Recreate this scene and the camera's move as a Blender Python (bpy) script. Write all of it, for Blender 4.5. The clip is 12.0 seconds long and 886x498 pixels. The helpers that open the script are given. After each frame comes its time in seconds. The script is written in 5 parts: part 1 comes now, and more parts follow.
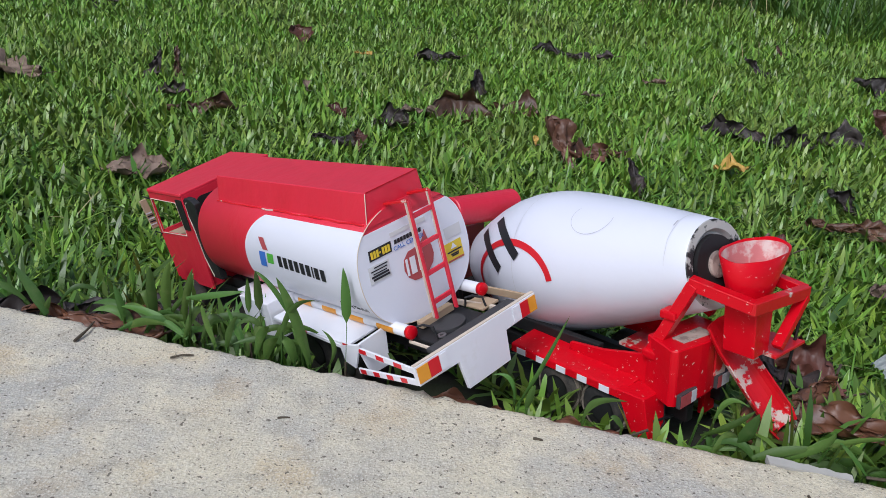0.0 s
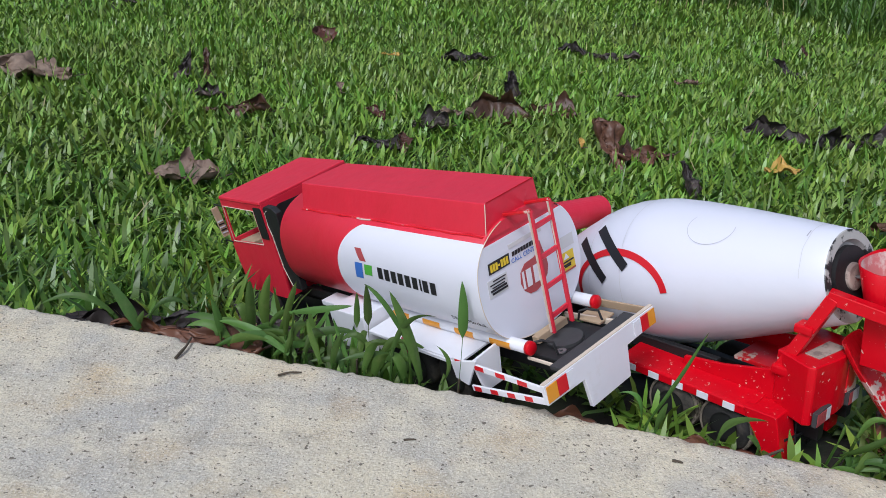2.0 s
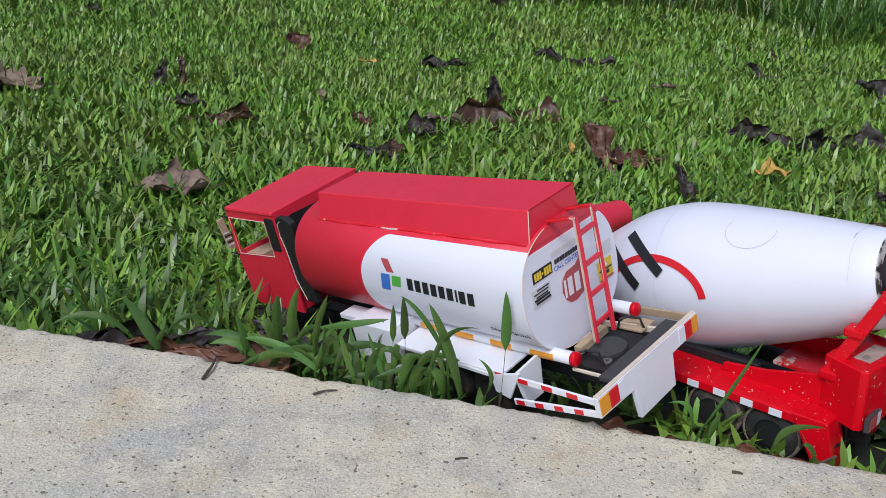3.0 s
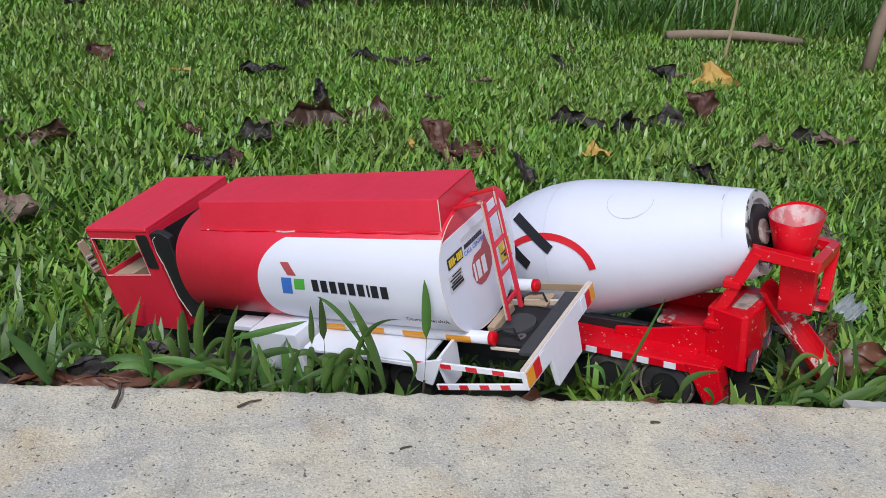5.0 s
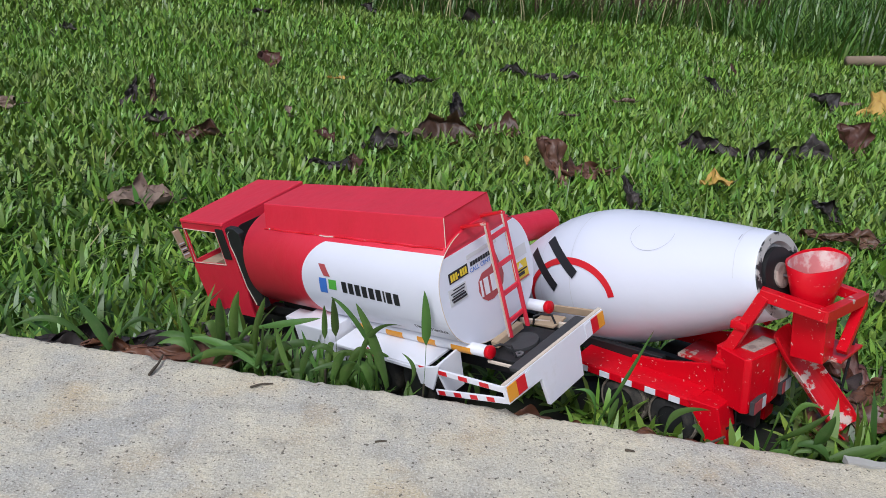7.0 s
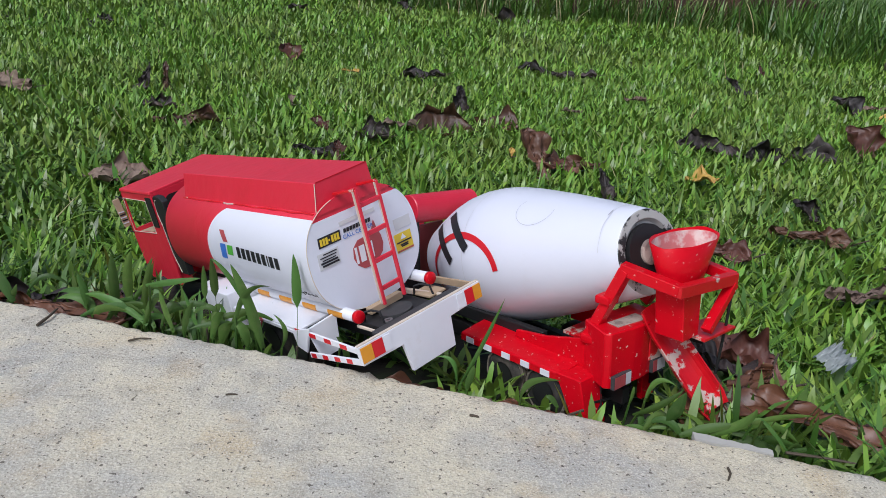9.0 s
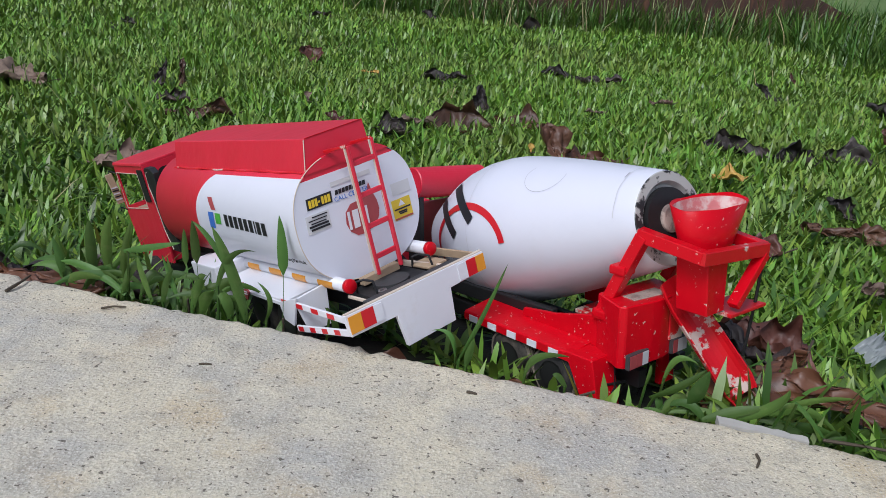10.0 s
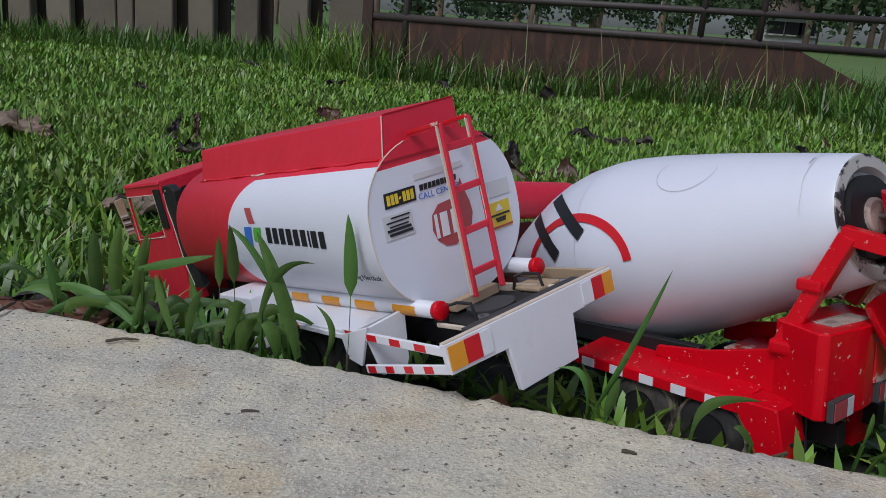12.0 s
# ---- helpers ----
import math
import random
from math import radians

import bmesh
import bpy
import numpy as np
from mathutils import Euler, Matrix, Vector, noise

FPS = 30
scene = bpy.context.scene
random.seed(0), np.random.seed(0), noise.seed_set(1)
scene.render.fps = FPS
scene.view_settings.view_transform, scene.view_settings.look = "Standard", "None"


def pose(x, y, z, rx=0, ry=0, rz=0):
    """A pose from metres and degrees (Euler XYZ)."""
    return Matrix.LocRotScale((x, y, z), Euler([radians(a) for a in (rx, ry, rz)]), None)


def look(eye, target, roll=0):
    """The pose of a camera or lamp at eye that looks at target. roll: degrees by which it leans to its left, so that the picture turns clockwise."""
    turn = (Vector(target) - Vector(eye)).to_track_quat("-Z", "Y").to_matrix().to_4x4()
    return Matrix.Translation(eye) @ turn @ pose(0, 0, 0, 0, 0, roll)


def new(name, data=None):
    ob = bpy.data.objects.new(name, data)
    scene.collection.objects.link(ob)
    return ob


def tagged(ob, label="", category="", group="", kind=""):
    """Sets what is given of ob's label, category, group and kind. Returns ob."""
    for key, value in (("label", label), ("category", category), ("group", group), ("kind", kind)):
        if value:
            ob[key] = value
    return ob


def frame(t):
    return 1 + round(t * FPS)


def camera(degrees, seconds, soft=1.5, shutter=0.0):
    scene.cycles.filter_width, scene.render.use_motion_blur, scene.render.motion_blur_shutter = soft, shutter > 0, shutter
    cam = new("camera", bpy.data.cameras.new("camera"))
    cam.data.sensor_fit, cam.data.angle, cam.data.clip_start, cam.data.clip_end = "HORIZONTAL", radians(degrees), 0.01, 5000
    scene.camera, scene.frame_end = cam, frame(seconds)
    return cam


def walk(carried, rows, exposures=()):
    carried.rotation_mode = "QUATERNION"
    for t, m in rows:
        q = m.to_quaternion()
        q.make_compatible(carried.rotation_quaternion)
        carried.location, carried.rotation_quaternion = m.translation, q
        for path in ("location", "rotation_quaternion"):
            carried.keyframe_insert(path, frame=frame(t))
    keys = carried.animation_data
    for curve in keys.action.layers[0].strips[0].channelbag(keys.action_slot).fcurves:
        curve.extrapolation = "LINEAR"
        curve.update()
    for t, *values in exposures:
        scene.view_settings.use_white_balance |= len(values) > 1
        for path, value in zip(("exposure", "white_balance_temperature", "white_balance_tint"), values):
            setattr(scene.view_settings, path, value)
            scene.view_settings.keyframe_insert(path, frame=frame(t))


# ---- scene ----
cam = camera(56.8, 12.0, soft=0.5)
PATH = [
    (0, (0.061, 0.021, 0.401), (0.074, 1.865, -0.372), 4.0),
    (0.5, (0.029, 0.029, 0.398), (0.04, 1.874, -0.375), 4.0),
    (1, (0.004, 0.035, 0.398), (0.012, 1.879, -0.375), 3.9),
    (1.5, (-0.024, 0.041, 0.398), (-0.013, 1.885, -0.377), 3.9),
    (2, (-0.047, 0.052, 0.392), (-0.027, 1.897, -0.381), 3.9),
    (2.5, (-0.075, 0.065, 0.383), (-0.04, 1.912, -0.384), 3.9),
    (3, (-0.113, 0.078, 0.38), (-0.001, 1.928, -0.372), 3.9),
    (3.2, (-0.127, 0.084, 0.378), (0.03, 1.932, -0.37), 3.8),
    (4.8, (-0.2, 0.082, 0.369), (0.353, 1.863, -0.352), 3.4),
    (5, (-0.197, 0.08, 0.369), (0.361, 1.861, -0.349), 3.4),
    (5.5, (-0.189, 0.067, 0.375), (0.367, 1.85, -0.341), 3.3),
    (6, (-0.157, 0.05, 0.382), (0.329, 1.855, -0.329), 3.4),
    (6.5, (-0.114, 0.024, 0.396), (0.206, 1.865, -0.317), 3.6),
    (6.7, (-0.094, 0.017, 0.399), (0.147, 1.869, -0.316), 3.6),
    (8.3, (0.07, -0.017, 0.403), (0.093, 1.848, -0.319), 4.3),
    (8.5, (0.085, -0.018, 0.398), (0.102, 1.847, -0.323), 4.2),
    (9, (0.113, -0.023, 0.387), (0.124, 1.843, -0.333), 4.2),
    (9.5, (0.133, -0.005, 0.358), (0.138, 1.861, -0.361), 4.2),
    (10, (0.139, 0.024, 0.32), (0.086, 1.904, -0.361), 4.4),
    (10.5, (0.138, 0.057, 0.287), (0.065, 1.959, -0.328), 4.4),
    (11, (0.124, 0.095, 0.258), (0.043, 2.011, -0.309), 4.3),
    (11.5, (0.097, 0.137, 0.227), (0.015, 2.067, -0.29), 4.4),
    (12, (0.06, 0.173, 0.21), (-0.013, 2.11, -0.28), 4.3),
]
walk(cam, [(t, look(eye, target, roll)) for t, eye, target, roll in PATH],
     exposures=[(0, 0.17, 5800, 11), (9.4, 0.17, 5800, 11), (10.2, 0.05, 5800, 11), (11.0, -0.17, 5780, 11), (12, -0.36, 5750, 11)])

# ---- light ----
world = bpy.data.worlds.new("sky")
scene.world = world
world.use_nodes = True
wn = world.node_tree
sky = wn.nodes.new("ShaderNodeTexSky")
sky.sky_type = "NISHITA"
sky.sun_disc = False
sky.sun_elevation = radians(50)
sky.sun_rotation = radians(210)
sky.air_density, sky.dust_density = 1.0, 4.0
sat = wn.nodes.new("ShaderNodeHueSaturation")
sat.inputs["Saturation"].default_value = 0.8
wn.links.new(sky.outputs[0], sat.inputs["Color"])
wn.links.new(sat.outputs[0], wn.nodes["Background"].inputs[0])
wn.nodes["Background"].inputs[1].default_value = 0.099
sun = new("sun", bpy.data.lights.new("sun", "SUN"))
sun.data.energy, sun.data.angle, sun.data.color = 1.8, radians(20), (1.0, 0.985, 0.96)
sun.matrix_world = look((-1.5, -2.6, 3.6), (0, 0, 0))


# ---- materials ----
def mat(name, color, rough=0.6, var=0.12, scale=40.0, bump=0.15, bscale=None, metal=0.0, second=None, mask_scale=6.0, mask_lo=0.5, mask_hi=0.7,
        island=0.0, rand_obj=0.0, spec=0.5, coat=0.0, trans=0.0):
    """Base colour with two scales of variation, an optional second colour in patches, and bump."""
    m = bpy.data.materials.new(name)
    m.use_nodes = True
    nt = m.node_tree
    b = nt.nodes["Principled BSDF"]
    N, L = nt.nodes.new, nt.links.new
    tc = N("ShaderNodeTexCoord")
    n1 = N("ShaderNodeTexNoise")
    n1.inputs["Scale"].default_value, n1.inputs["Detail"].default_value = scale, 6
    n2 = N("ShaderNodeTexNoise")
    n2.inputs["Scale"].default_value, n2.inputs["Detail"].default_value = scale * 0.13, 3
    for n in (n1, n2):
        L(tc.outputs["Object"], n.inputs["Vector"])
    mix = N("ShaderNodeMix"); mix.data_type = "RGBA"; mix.blend_type = "MIX"
    lo = tuple(max(0, c * (1 - var * 1.6)) for c in color)
    hi = tuple(min(1, c * (1 + var)) for c in color)
    mix.inputs["A"].default_value, mix.inputs["B"].default_value = (*lo, 1), (*hi, 1)
    add = N("ShaderNodeMath"); add.operation = "MULTIPLY_ADD"
    add.inputs[1].default_value = 0.5
    L(n1.outputs["Fac"], add.inputs[0])
    half = N("ShaderNodeMath"); half.operation = "MULTIPLY"; half.inputs[1].default_value = 0.5
    L(n2.outputs["Fac"], half.inputs[0])
    L(half.outputs[0], add.inputs[2])
    L(add.outputs[0], mix.inputs["Factor"])
    out = mix.outputs["Result"]
    if second:
        n3 = N("ShaderNodeTexNoise")
        n3.inputs["Scale"].default_value, n3.inputs["Detail"].default_value, n3.inputs["Roughness"].default_value = mask_scale, 8, 0.65
        L(tc.outputs["Object"], n3.inputs["Vector"])
        mr = N("ShaderNodeMapRange")
        mr.inputs["From Min"].default_value, mr.inputs["From Max"].default_value = mask_lo, mask_hi
        L(n3.outputs["Fac"], mr.inputs["Value"])
        mx = N("ShaderNodeMix"); mx.data_type = "RGBA"
        L(mr.outputs[0], mx.inputs["Factor"])
        L(out, mx.inputs["A"])
        mx.inputs["B"].default_value = (*second, 1)
        out = mx.outputs["Result"]
    if island or rand_obj:
        hs = N("ShaderNodeHueSaturation")
        src = N("ShaderNodeNewGeometry").outputs["Random Per Island"] if island else N("ShaderNodeObjectInfo").outputs["Random"]
        k = island or rand_obj
        mr2 = N("ShaderNodeMapRange")
        mr2.inputs["To Min"].default_value, mr2.inputs["To Max"].default_value = 1 - k, 1 + k
        L(src, mr2.inputs["Value"])
        L(mr2.outputs[0], hs.inputs["Value"])
        mr3 = N("ShaderNodeMapRange")
        mr3.inputs["To Min"].default_value, mr3.inputs["To Max"].default_value = 0.5 - k * 0.05, 0.5 + k * 0.035
        w = N("ShaderNodeMath"); w.operation = "FRACT"
        w2 = N("ShaderNodeMath"); w2.operation = "MULTIPLY"; w2.inputs[1].default_value = 17.3
        L(src, w2.inputs[0]); L(w2.outputs[0], w.inputs[0]); L(w.outputs[0], mr3.inputs["Value"])
        L(mr3.outputs[0], hs.inputs["Hue"])
        L(out, hs.inputs["Color"])
        out = hs.outputs[0]
    L(out, b.inputs["Base Color"])
    b.inputs["Roughness"].default_value, b.inputs["Metallic"].default_value = rough, metal
    b.inputs["Specular IOR Level"].default_value = spec
    b.inputs["Coat Weight"].default_value = coat
    if bump:
        n4 = N("ShaderNodeTexNoise")
        n4.inputs["Scale"].default_value, n4.inputs["Detail"].default_value = bscale or scale * 2, 5
        L(tc.outputs["Object"], n4.inputs["Vector"])
        bp = N("ShaderNodeBump")
        bp.inputs["Strength"].default_value, bp.inputs["Distance"].default_value = bump, 0.002
        L(n4.outputs["Fac"], bp.inputs["Height"])
        L(bp.outputs[0], b.inputs["Normal"])
    if trans:
        tr = N("ShaderNodeBsdfTranslucent")
        L(out, tr.inputs["Color"])
        ms = N("ShaderNodeMixShader")
        ms.inputs[0].default_value = trans
        L(b.outputs[0], ms.inputs[1]); L(tr.outputs[0], ms.inputs[2])
        L(ms.outputs[0], nt.nodes["Material Output"].inputs["Surface"])
    return m


def concrete_material():
    """Sandy cast concrete: warm and grey patches, fine grain, pits, a few brown stains."""
    m = bpy.data.materials.new("cast_concrete")
    m.use_nodes = True
    nt = m.node_tree
    b = nt.nodes["Principled BSDF"]
    N, L = nt.nodes.new, nt.links.new
    tc = N("ShaderNodeTexCoord")

    def cloud(scale, detail, lo, hi, rough=0.6):
        n = N("ShaderNodeTexNoise")
        n.inputs["Scale"].default_value, n.inputs["Detail"].default_value, n.inputs["Roughness"].default_value = scale, detail, rough
        L(tc.outputs["Object"], n.inputs["Vector"])
        r = N("ShaderNodeMapRange")
        r.inputs["From Min"].default_value, r.inputs["From Max"].default_value = lo, hi
        L(n.outputs["Fac"], r.inputs["Value"])
        return r.outputs[0]

    def over(base, color, fac, amount):
        k = N("ShaderNodeMath"); k.operation = "MULTIPLY"; k.inputs[1].default_value = amount
        L(fac, k.inputs[0])
        mx = N("ShaderNodeMix"); mx.data_type = "RGBA"
        L(k.outputs[0], mx.inputs["Factor"])
        if isinstance(base, tuple):
            mx.inputs["A"].default_value = (*base, 1)
        else:
            L(base, mx.inputs["A"])
        mx.inputs["B"].default_value = (*color, 1)
        return mx.outputs["Result"]

    c = over((0.59, 0.53, 0.39), (0.42, 0.405, 0.36), cloud(6, 7, 0.42, 0.60), 0.9)
    c = over(c, (0.68, 0.61, 0.44), cloud(22, 6, 0.48, 0.66), 0.6)
    c = over(c, (0.50, 0.36, 0.18), cloud(13, 8, 0.53, 0.70), 0.55)
    c = over(c, (0.30, 0.27, 0.22), cloud(30, 8, 0.53, 0.69), 0.6)
    c = over(c, (0.26, 0.235, 0.19), cloud(330, 3, 0.50, 0.66), 0.55)
    c = over(c, (0.80, 0.76, 0.65), cloud(520, 2, 0.52, 0.66), 0.5)
    c = over(c, (0.10, 0.08, 0.06), cloud(210, 2, 0.655, 0.68, 0.5), 0.85)
    L(c, b.inputs["Base Color"])
    b.inputs["Roughness"].default_value = 0.92
    high = None
    for scale, detail, strength, depth in ((20, 5, 0.35, 0.010), (130, 5, 0.3, 0.003), (520, 3, 0.6, 0.0015)):
        n4 = N("ShaderNodeTexNoise")
        n4.inputs["Scale"].default_value, n4.inputs["Detail"].default_value, n4.inputs["Roughness"].default_value = scale, detail, 0.62
        L(tc.outputs["Object"], n4.inputs["Vector"])
        bp = N("ShaderNodeBump")
        bp.inputs["Strength"].default_value, bp.inputs["Distance"].default_value = strength, depth
        L(n4.outputs["Fac"], bp.inputs["Height"])
        if high:
            L(high, bp.inputs["Normal"])
        high = bp.outputs[0]
    L(high, b.inputs["Normal"])
    return m


CONCRETE = concrete_material()
# soil colour taken very dark to deepen the shade between grass blades
SOIL = mat("shade_dark_soil", (0.022, 0.018, 0.012), 0.95, 0.4, 60, 0.6, second=(0.020, 0.028, 0.009), mask_scale=14, mask_lo=0.45, mask_hi=0.6)
FIELD = mat("mown_field", (0.095, 0.165, 0.036), 0.9, 0.2, 3, 0.3, second=(0.13, 0.19, 0.05), mask_scale=0.3)
GRASS = mat("lawn_blades", (0.152, 0.285, 0.033), 0.40, 0.25, 3, 0.0, island=0.45, spec=0.45, trans=0.06, second=(0.165, 0.245, 0.045), mask_scale=1.4, mask_lo=0.45, mask_hi=0.65)
STRAW = mat("dry_straw", (0.36, 0.31, 0.15), 0.7, 0.3, 20, 0.0, island=0.4)
STRAWGREEN = mat("seed_stem", (0.17, 0.22, 0.07), 0.6, 0.3, 20, 0.0, island=0.4)
GRASSDEEP = mat("edge_blades", (0.090, 0.185, 0.028), 0.38, 0.25, 8, 0.0, island=0.45, spec=0.45, trans=0.25)
BROAD = mat("broad_leaf", (0.074, 0.155, 0.028), 0.50, 0.30, 45, 0.3, rand_obj=0.40, spec=0.35, trans=0.2, second=(0.11, 0.17, 0.045), mask_scale=60, mask_lo=0.55, mask_hi=0.75)
DEADLEAF = mat("dry_leaf", (0.095, 0.040, 0.024), 0.5, 0.5, 30, 0.6, 90, second=(0.19, 0.105, 0.075), mask_scale=16, mask_lo=0.55, mask_hi=0.75, rand_obj=0.4)
DARKLEAF = mat("rotten_leaf", (0.030, 0.022, 0.020), 0.6, 0.5, 30, 0.6, 90, second=(0.12, 0.085, 0.070), mask_scale=16, mask_lo=0.52, mask_hi=0.75, rand_obj=0.3)
GREYLEAF = mat("weathered_leaf", (0.23, 0.165, 0.12), 0.7, 0.5, 30, 0.6, 90, second=(0.08, 0.045, 0.03), mask_scale=18, mask_lo=0.45, mask_hi=0.7, rand_obj=0.3)
RUSSET = mat("russet_leaf", (0.165, 0.070, 0.036), 0.46, 0.45, 22, 0.5, 70, second=(0.065, 0.026, 0.017), mask_scale=12, mask_lo=0.48, mask_hi=0.68)
YELLOWLEAF = mat("yellow_leaf", (0.52, 0.33, 0.07), 0.6, 0.3, 25, 0.4, second=(0.35, 0.17, 0.05), mask_scale=14)
WHITE = mat("white_board", (0.73, 0.735, 0.78), 0.45, 0.04, 30, 0.2, 60, second=(0.62, 0.60, 0.58), mask_scale=20, mask_lo=0.6, mask_hi=0.85)
WHITEPAPER = mat("glossy_white_paper", (0.70, 0.71, 0.785), 0.36, 0.035, 12, 0.5, 22, second=(0.66, 0.66, 0.70), mask_scale=14, mask_lo=0.62, mask_hi=0.9)
RED = mat("red_paint", (0.66, 0.018, 0.045), 0.42, 0.14, 50, 0.45, 60, second=(0.54, 0.014, 0.030), mask_scale=25, mask_lo=0.5, mask_hi=0.8, spec=0.6)
PINK = mat("scuffed_pink_paper", (0.62, 0.20, 0.20), 0.6, 0.2, 60, 0.2, second=(0.66, 0.50, 0.46), mask_scale=30, mask_lo=0.48, mask_hi=0.56)
REDWORN = mat("chipped_red_paint", (0.60, 0.0015, 0.010), 0.28, 0.14, 40, 0.3, 60, second=(0.62, 0.42, 0.36), mask_scale=190, mask_lo=0.635, mask_hi=0.66, spec=0.22)
REDSCRAPE = mat("scraped_trough", (0.60, 0.006, 0.014), 0.30, 0.12, 40, 0.3, 60, second=(0.60, 0.48, 0.42), mask_scale=30, mask_lo=0.57, mask_hi=0.60, spec=0.4)
REDCHIP = mat("scraped_red_paint", (0.56, 0.006, 0.012), 0.34, 0.1, 40, 0.3, 60, second=(0.58, 0.46, 0.39), mask_scale=34, mask_lo=0.585, mask_hi=0.62, spec=0.4)
DULLRED = mat("faded_red_print", (0.40, 0.07, 0.075), 0.5, 0.1, 30, 0.05)
BLACK = mat("black_board", (0.014, 0.014, 0.015), 0.55, 0.3, 40, 0.15)
GREYDARK = mat("dark_grey_board", (0.05, 0.05, 0.052), 0.6, 0.3, 60, 0.15)
DRUMEND = mat("peeling_drum_end", (0.02, 0.02, 0.021), 0.6, 0.2, 30, 0.3, second=(0.42, 0.41, 0.39), mask_scale=38, mask_lo=0.44, mask_hi=0.48)
HUBCARD = mat("mottled_hub", (0.42, 0.34, 0.29), 0.8, 0.3, 80, 0.4, second=(0.22, 0.17, 0.15), mask_scale=70, mask_lo=0.5, mask_hi=0.6)
PENCIL = mat("pencil_grey", (0.42, 0.42, 0.45), 0.6, 0.2, 60, 0)
CARD = mat("bare_cardboard", (0.42, 0.31, 0.20), 0.85, 0.2, 60, 0.3)
PALECARD = mat("raw_paper_edge", (0.62, 0.53, 0.43), 0.9, 0.15, 80, 0.3)
ORANGE = mat("amber_tape", (0.72, 0.30, 0.02), 0.4, 0.06, 40, 0.05)
TAPERED = mat("red_tape", (0.60, 0.012, 0.02), 0.35, 0.06, 40, 0.05)
YELLOW = mat("yellow_print", (0.72, 0.52, 0.03), 0.5, 0.05, 30, 0.05)
INK = mat("black_ink", (0.015, 0.015, 0.018), 0.5, 0.1, 40, 0)
BLUE = mat("blue_print", (0.055, 0.17, 0.55), 0.5, 0.06, 30, 0)
GREEN = mat("green_print", (0.10, 0.42, 0.05), 0.5, 0.06, 30, 0)
GREYLAB = mat("grey_print", (0.60, 0.60, 0.61), 0.5, 0.05, 60, 0)
RUBBER = mat("dusty_rubber", (0.022, 0.021, 0.020), 0.8, 0.3, 60, 0.3, second=(0.10, 0.085, 0.065), mask_scale=30)
CORD = mat("coiled_cord", (0.20, 0.17, 0.13), 0.9, 0.3, 90, 0.3)
STEELWIRE = mat("grey_wire", (0.30, 0.30, 0.30), 0.4, 0.1, 60, 0, metal=0.8)
RUST = mat("rusted_steel", (0.056, 0.028, 0.019), 0.75, 0.35, 7, 0.4, 30, second=(0.16, 0.065, 0.03), mask_scale=5, mask_lo=0.5, mask_hi=0.75)
RUST.node_tree.nodes["Noise Texture.002"].inputs["Scale"].default_value = 9
stretch = RUST.node_tree.nodes.new("ShaderNodeMapping")
stretch.inputs["Scale"].default_value = (2.2, 2.2, 0.35)
RUST.node_tree.links.new(RUST.node_tree.nodes["Texture Coordinate"].outputs["Object"], stretch.inputs["Vector"])
RUST.node_tree.links.new(stretch.outputs[0], RUST.node_tree.nodes["Noise Texture.002"].inputs["Vector"])
DARKSTEEL = mat("weathered_pipe", (0.055, 0.042, 0.038), 0.6, 0.3, 20, 0.3)
TIMBER = mat("weathered_timber", (0.17, 0.145, 0.105), 0.9, 0.3, 9, 0.5, 22, second=(0.15, 0.13, 0.10), mask_scale=4, rand_obj=0.25)
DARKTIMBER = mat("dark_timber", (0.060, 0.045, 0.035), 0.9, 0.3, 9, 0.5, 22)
BARK = mat("pale_bark", (0.26, 0.19, 0.13), 0.85, 0.3, 22, 0.5, 40)
TWIG = mat("dark_twig", (0.075, 0.058, 0.038), 0.85, 0.3, 60, 0.4)
# distant haze is put into this green by lightening it
TREEGREEN = mat("hazy_foliage", (0.085, 0.135, 0.060), 0.8, 0.3, 1.5, 0, island=0.5, trans=0.3)
HOUSEWALL = mat("pale_plaster", (0.62, 0.62, 0.60), 0.9, 0.1, 2, 0.1)
HOUSEROOF = mat("tin_roof", (0.22, 0.16, 0.13), 0.6, 0.2, 3, 0.1)
CLEAR = mat("thin_plastic", (0.64, 0.68, 0.70), 0.14, 0.4, 60, 0.6, 40, trans=0.6)


# ---- mesh helpers ----
def link(name, me, material, parent=None, label=""):
    ob = new(name, me)
    if material:
        me.materials.append(material)
    if parent:
        ob.parent = parent
    if label:
        ob["label"] = label
    return ob


def part(name, bm, material, parent=None, label="", smooth=False):
    """Links a bmesh as one mesh object under a thing or a part."""
    me = bpy.data.meshes.new(name)
    bmesh.ops.recalc_face_normals(bm, faces=bm.faces)
    if smooth:
        for f in bm.faces:
            f.smooth = True
    bm.to_mesh(me)
    bm.free()
    return link(name, me, material, parent, label)


def thing(name, m, label, category, group="", kind=""):
    ob = new(name)
    ob.empty_display_size = 0.02
    ob.matrix_world = m
    return tagged(ob, label, category, group, kind)


def box(x0, x1, y0, y1, z0, z1, bev=0.0008, bm=None):
    bm = bm or bmesh.new()
    r = bmesh.ops.create_cube(bm, size=1, matrix=Matrix.LocRotScale(((x0 + x1) / 2, (y0 + y1) / 2, (z0 + z1) / 2), None, (x1 - x0, y1 - y0, z1 - z0)))
    if bev:
        edges = list({e for v in r["verts"] for e in v.link_edges})
        bmesh.ops.bevel(bm, geom=edges, offset=bev, segments=2, affect="EDGES", profile=0.6)
    return bm


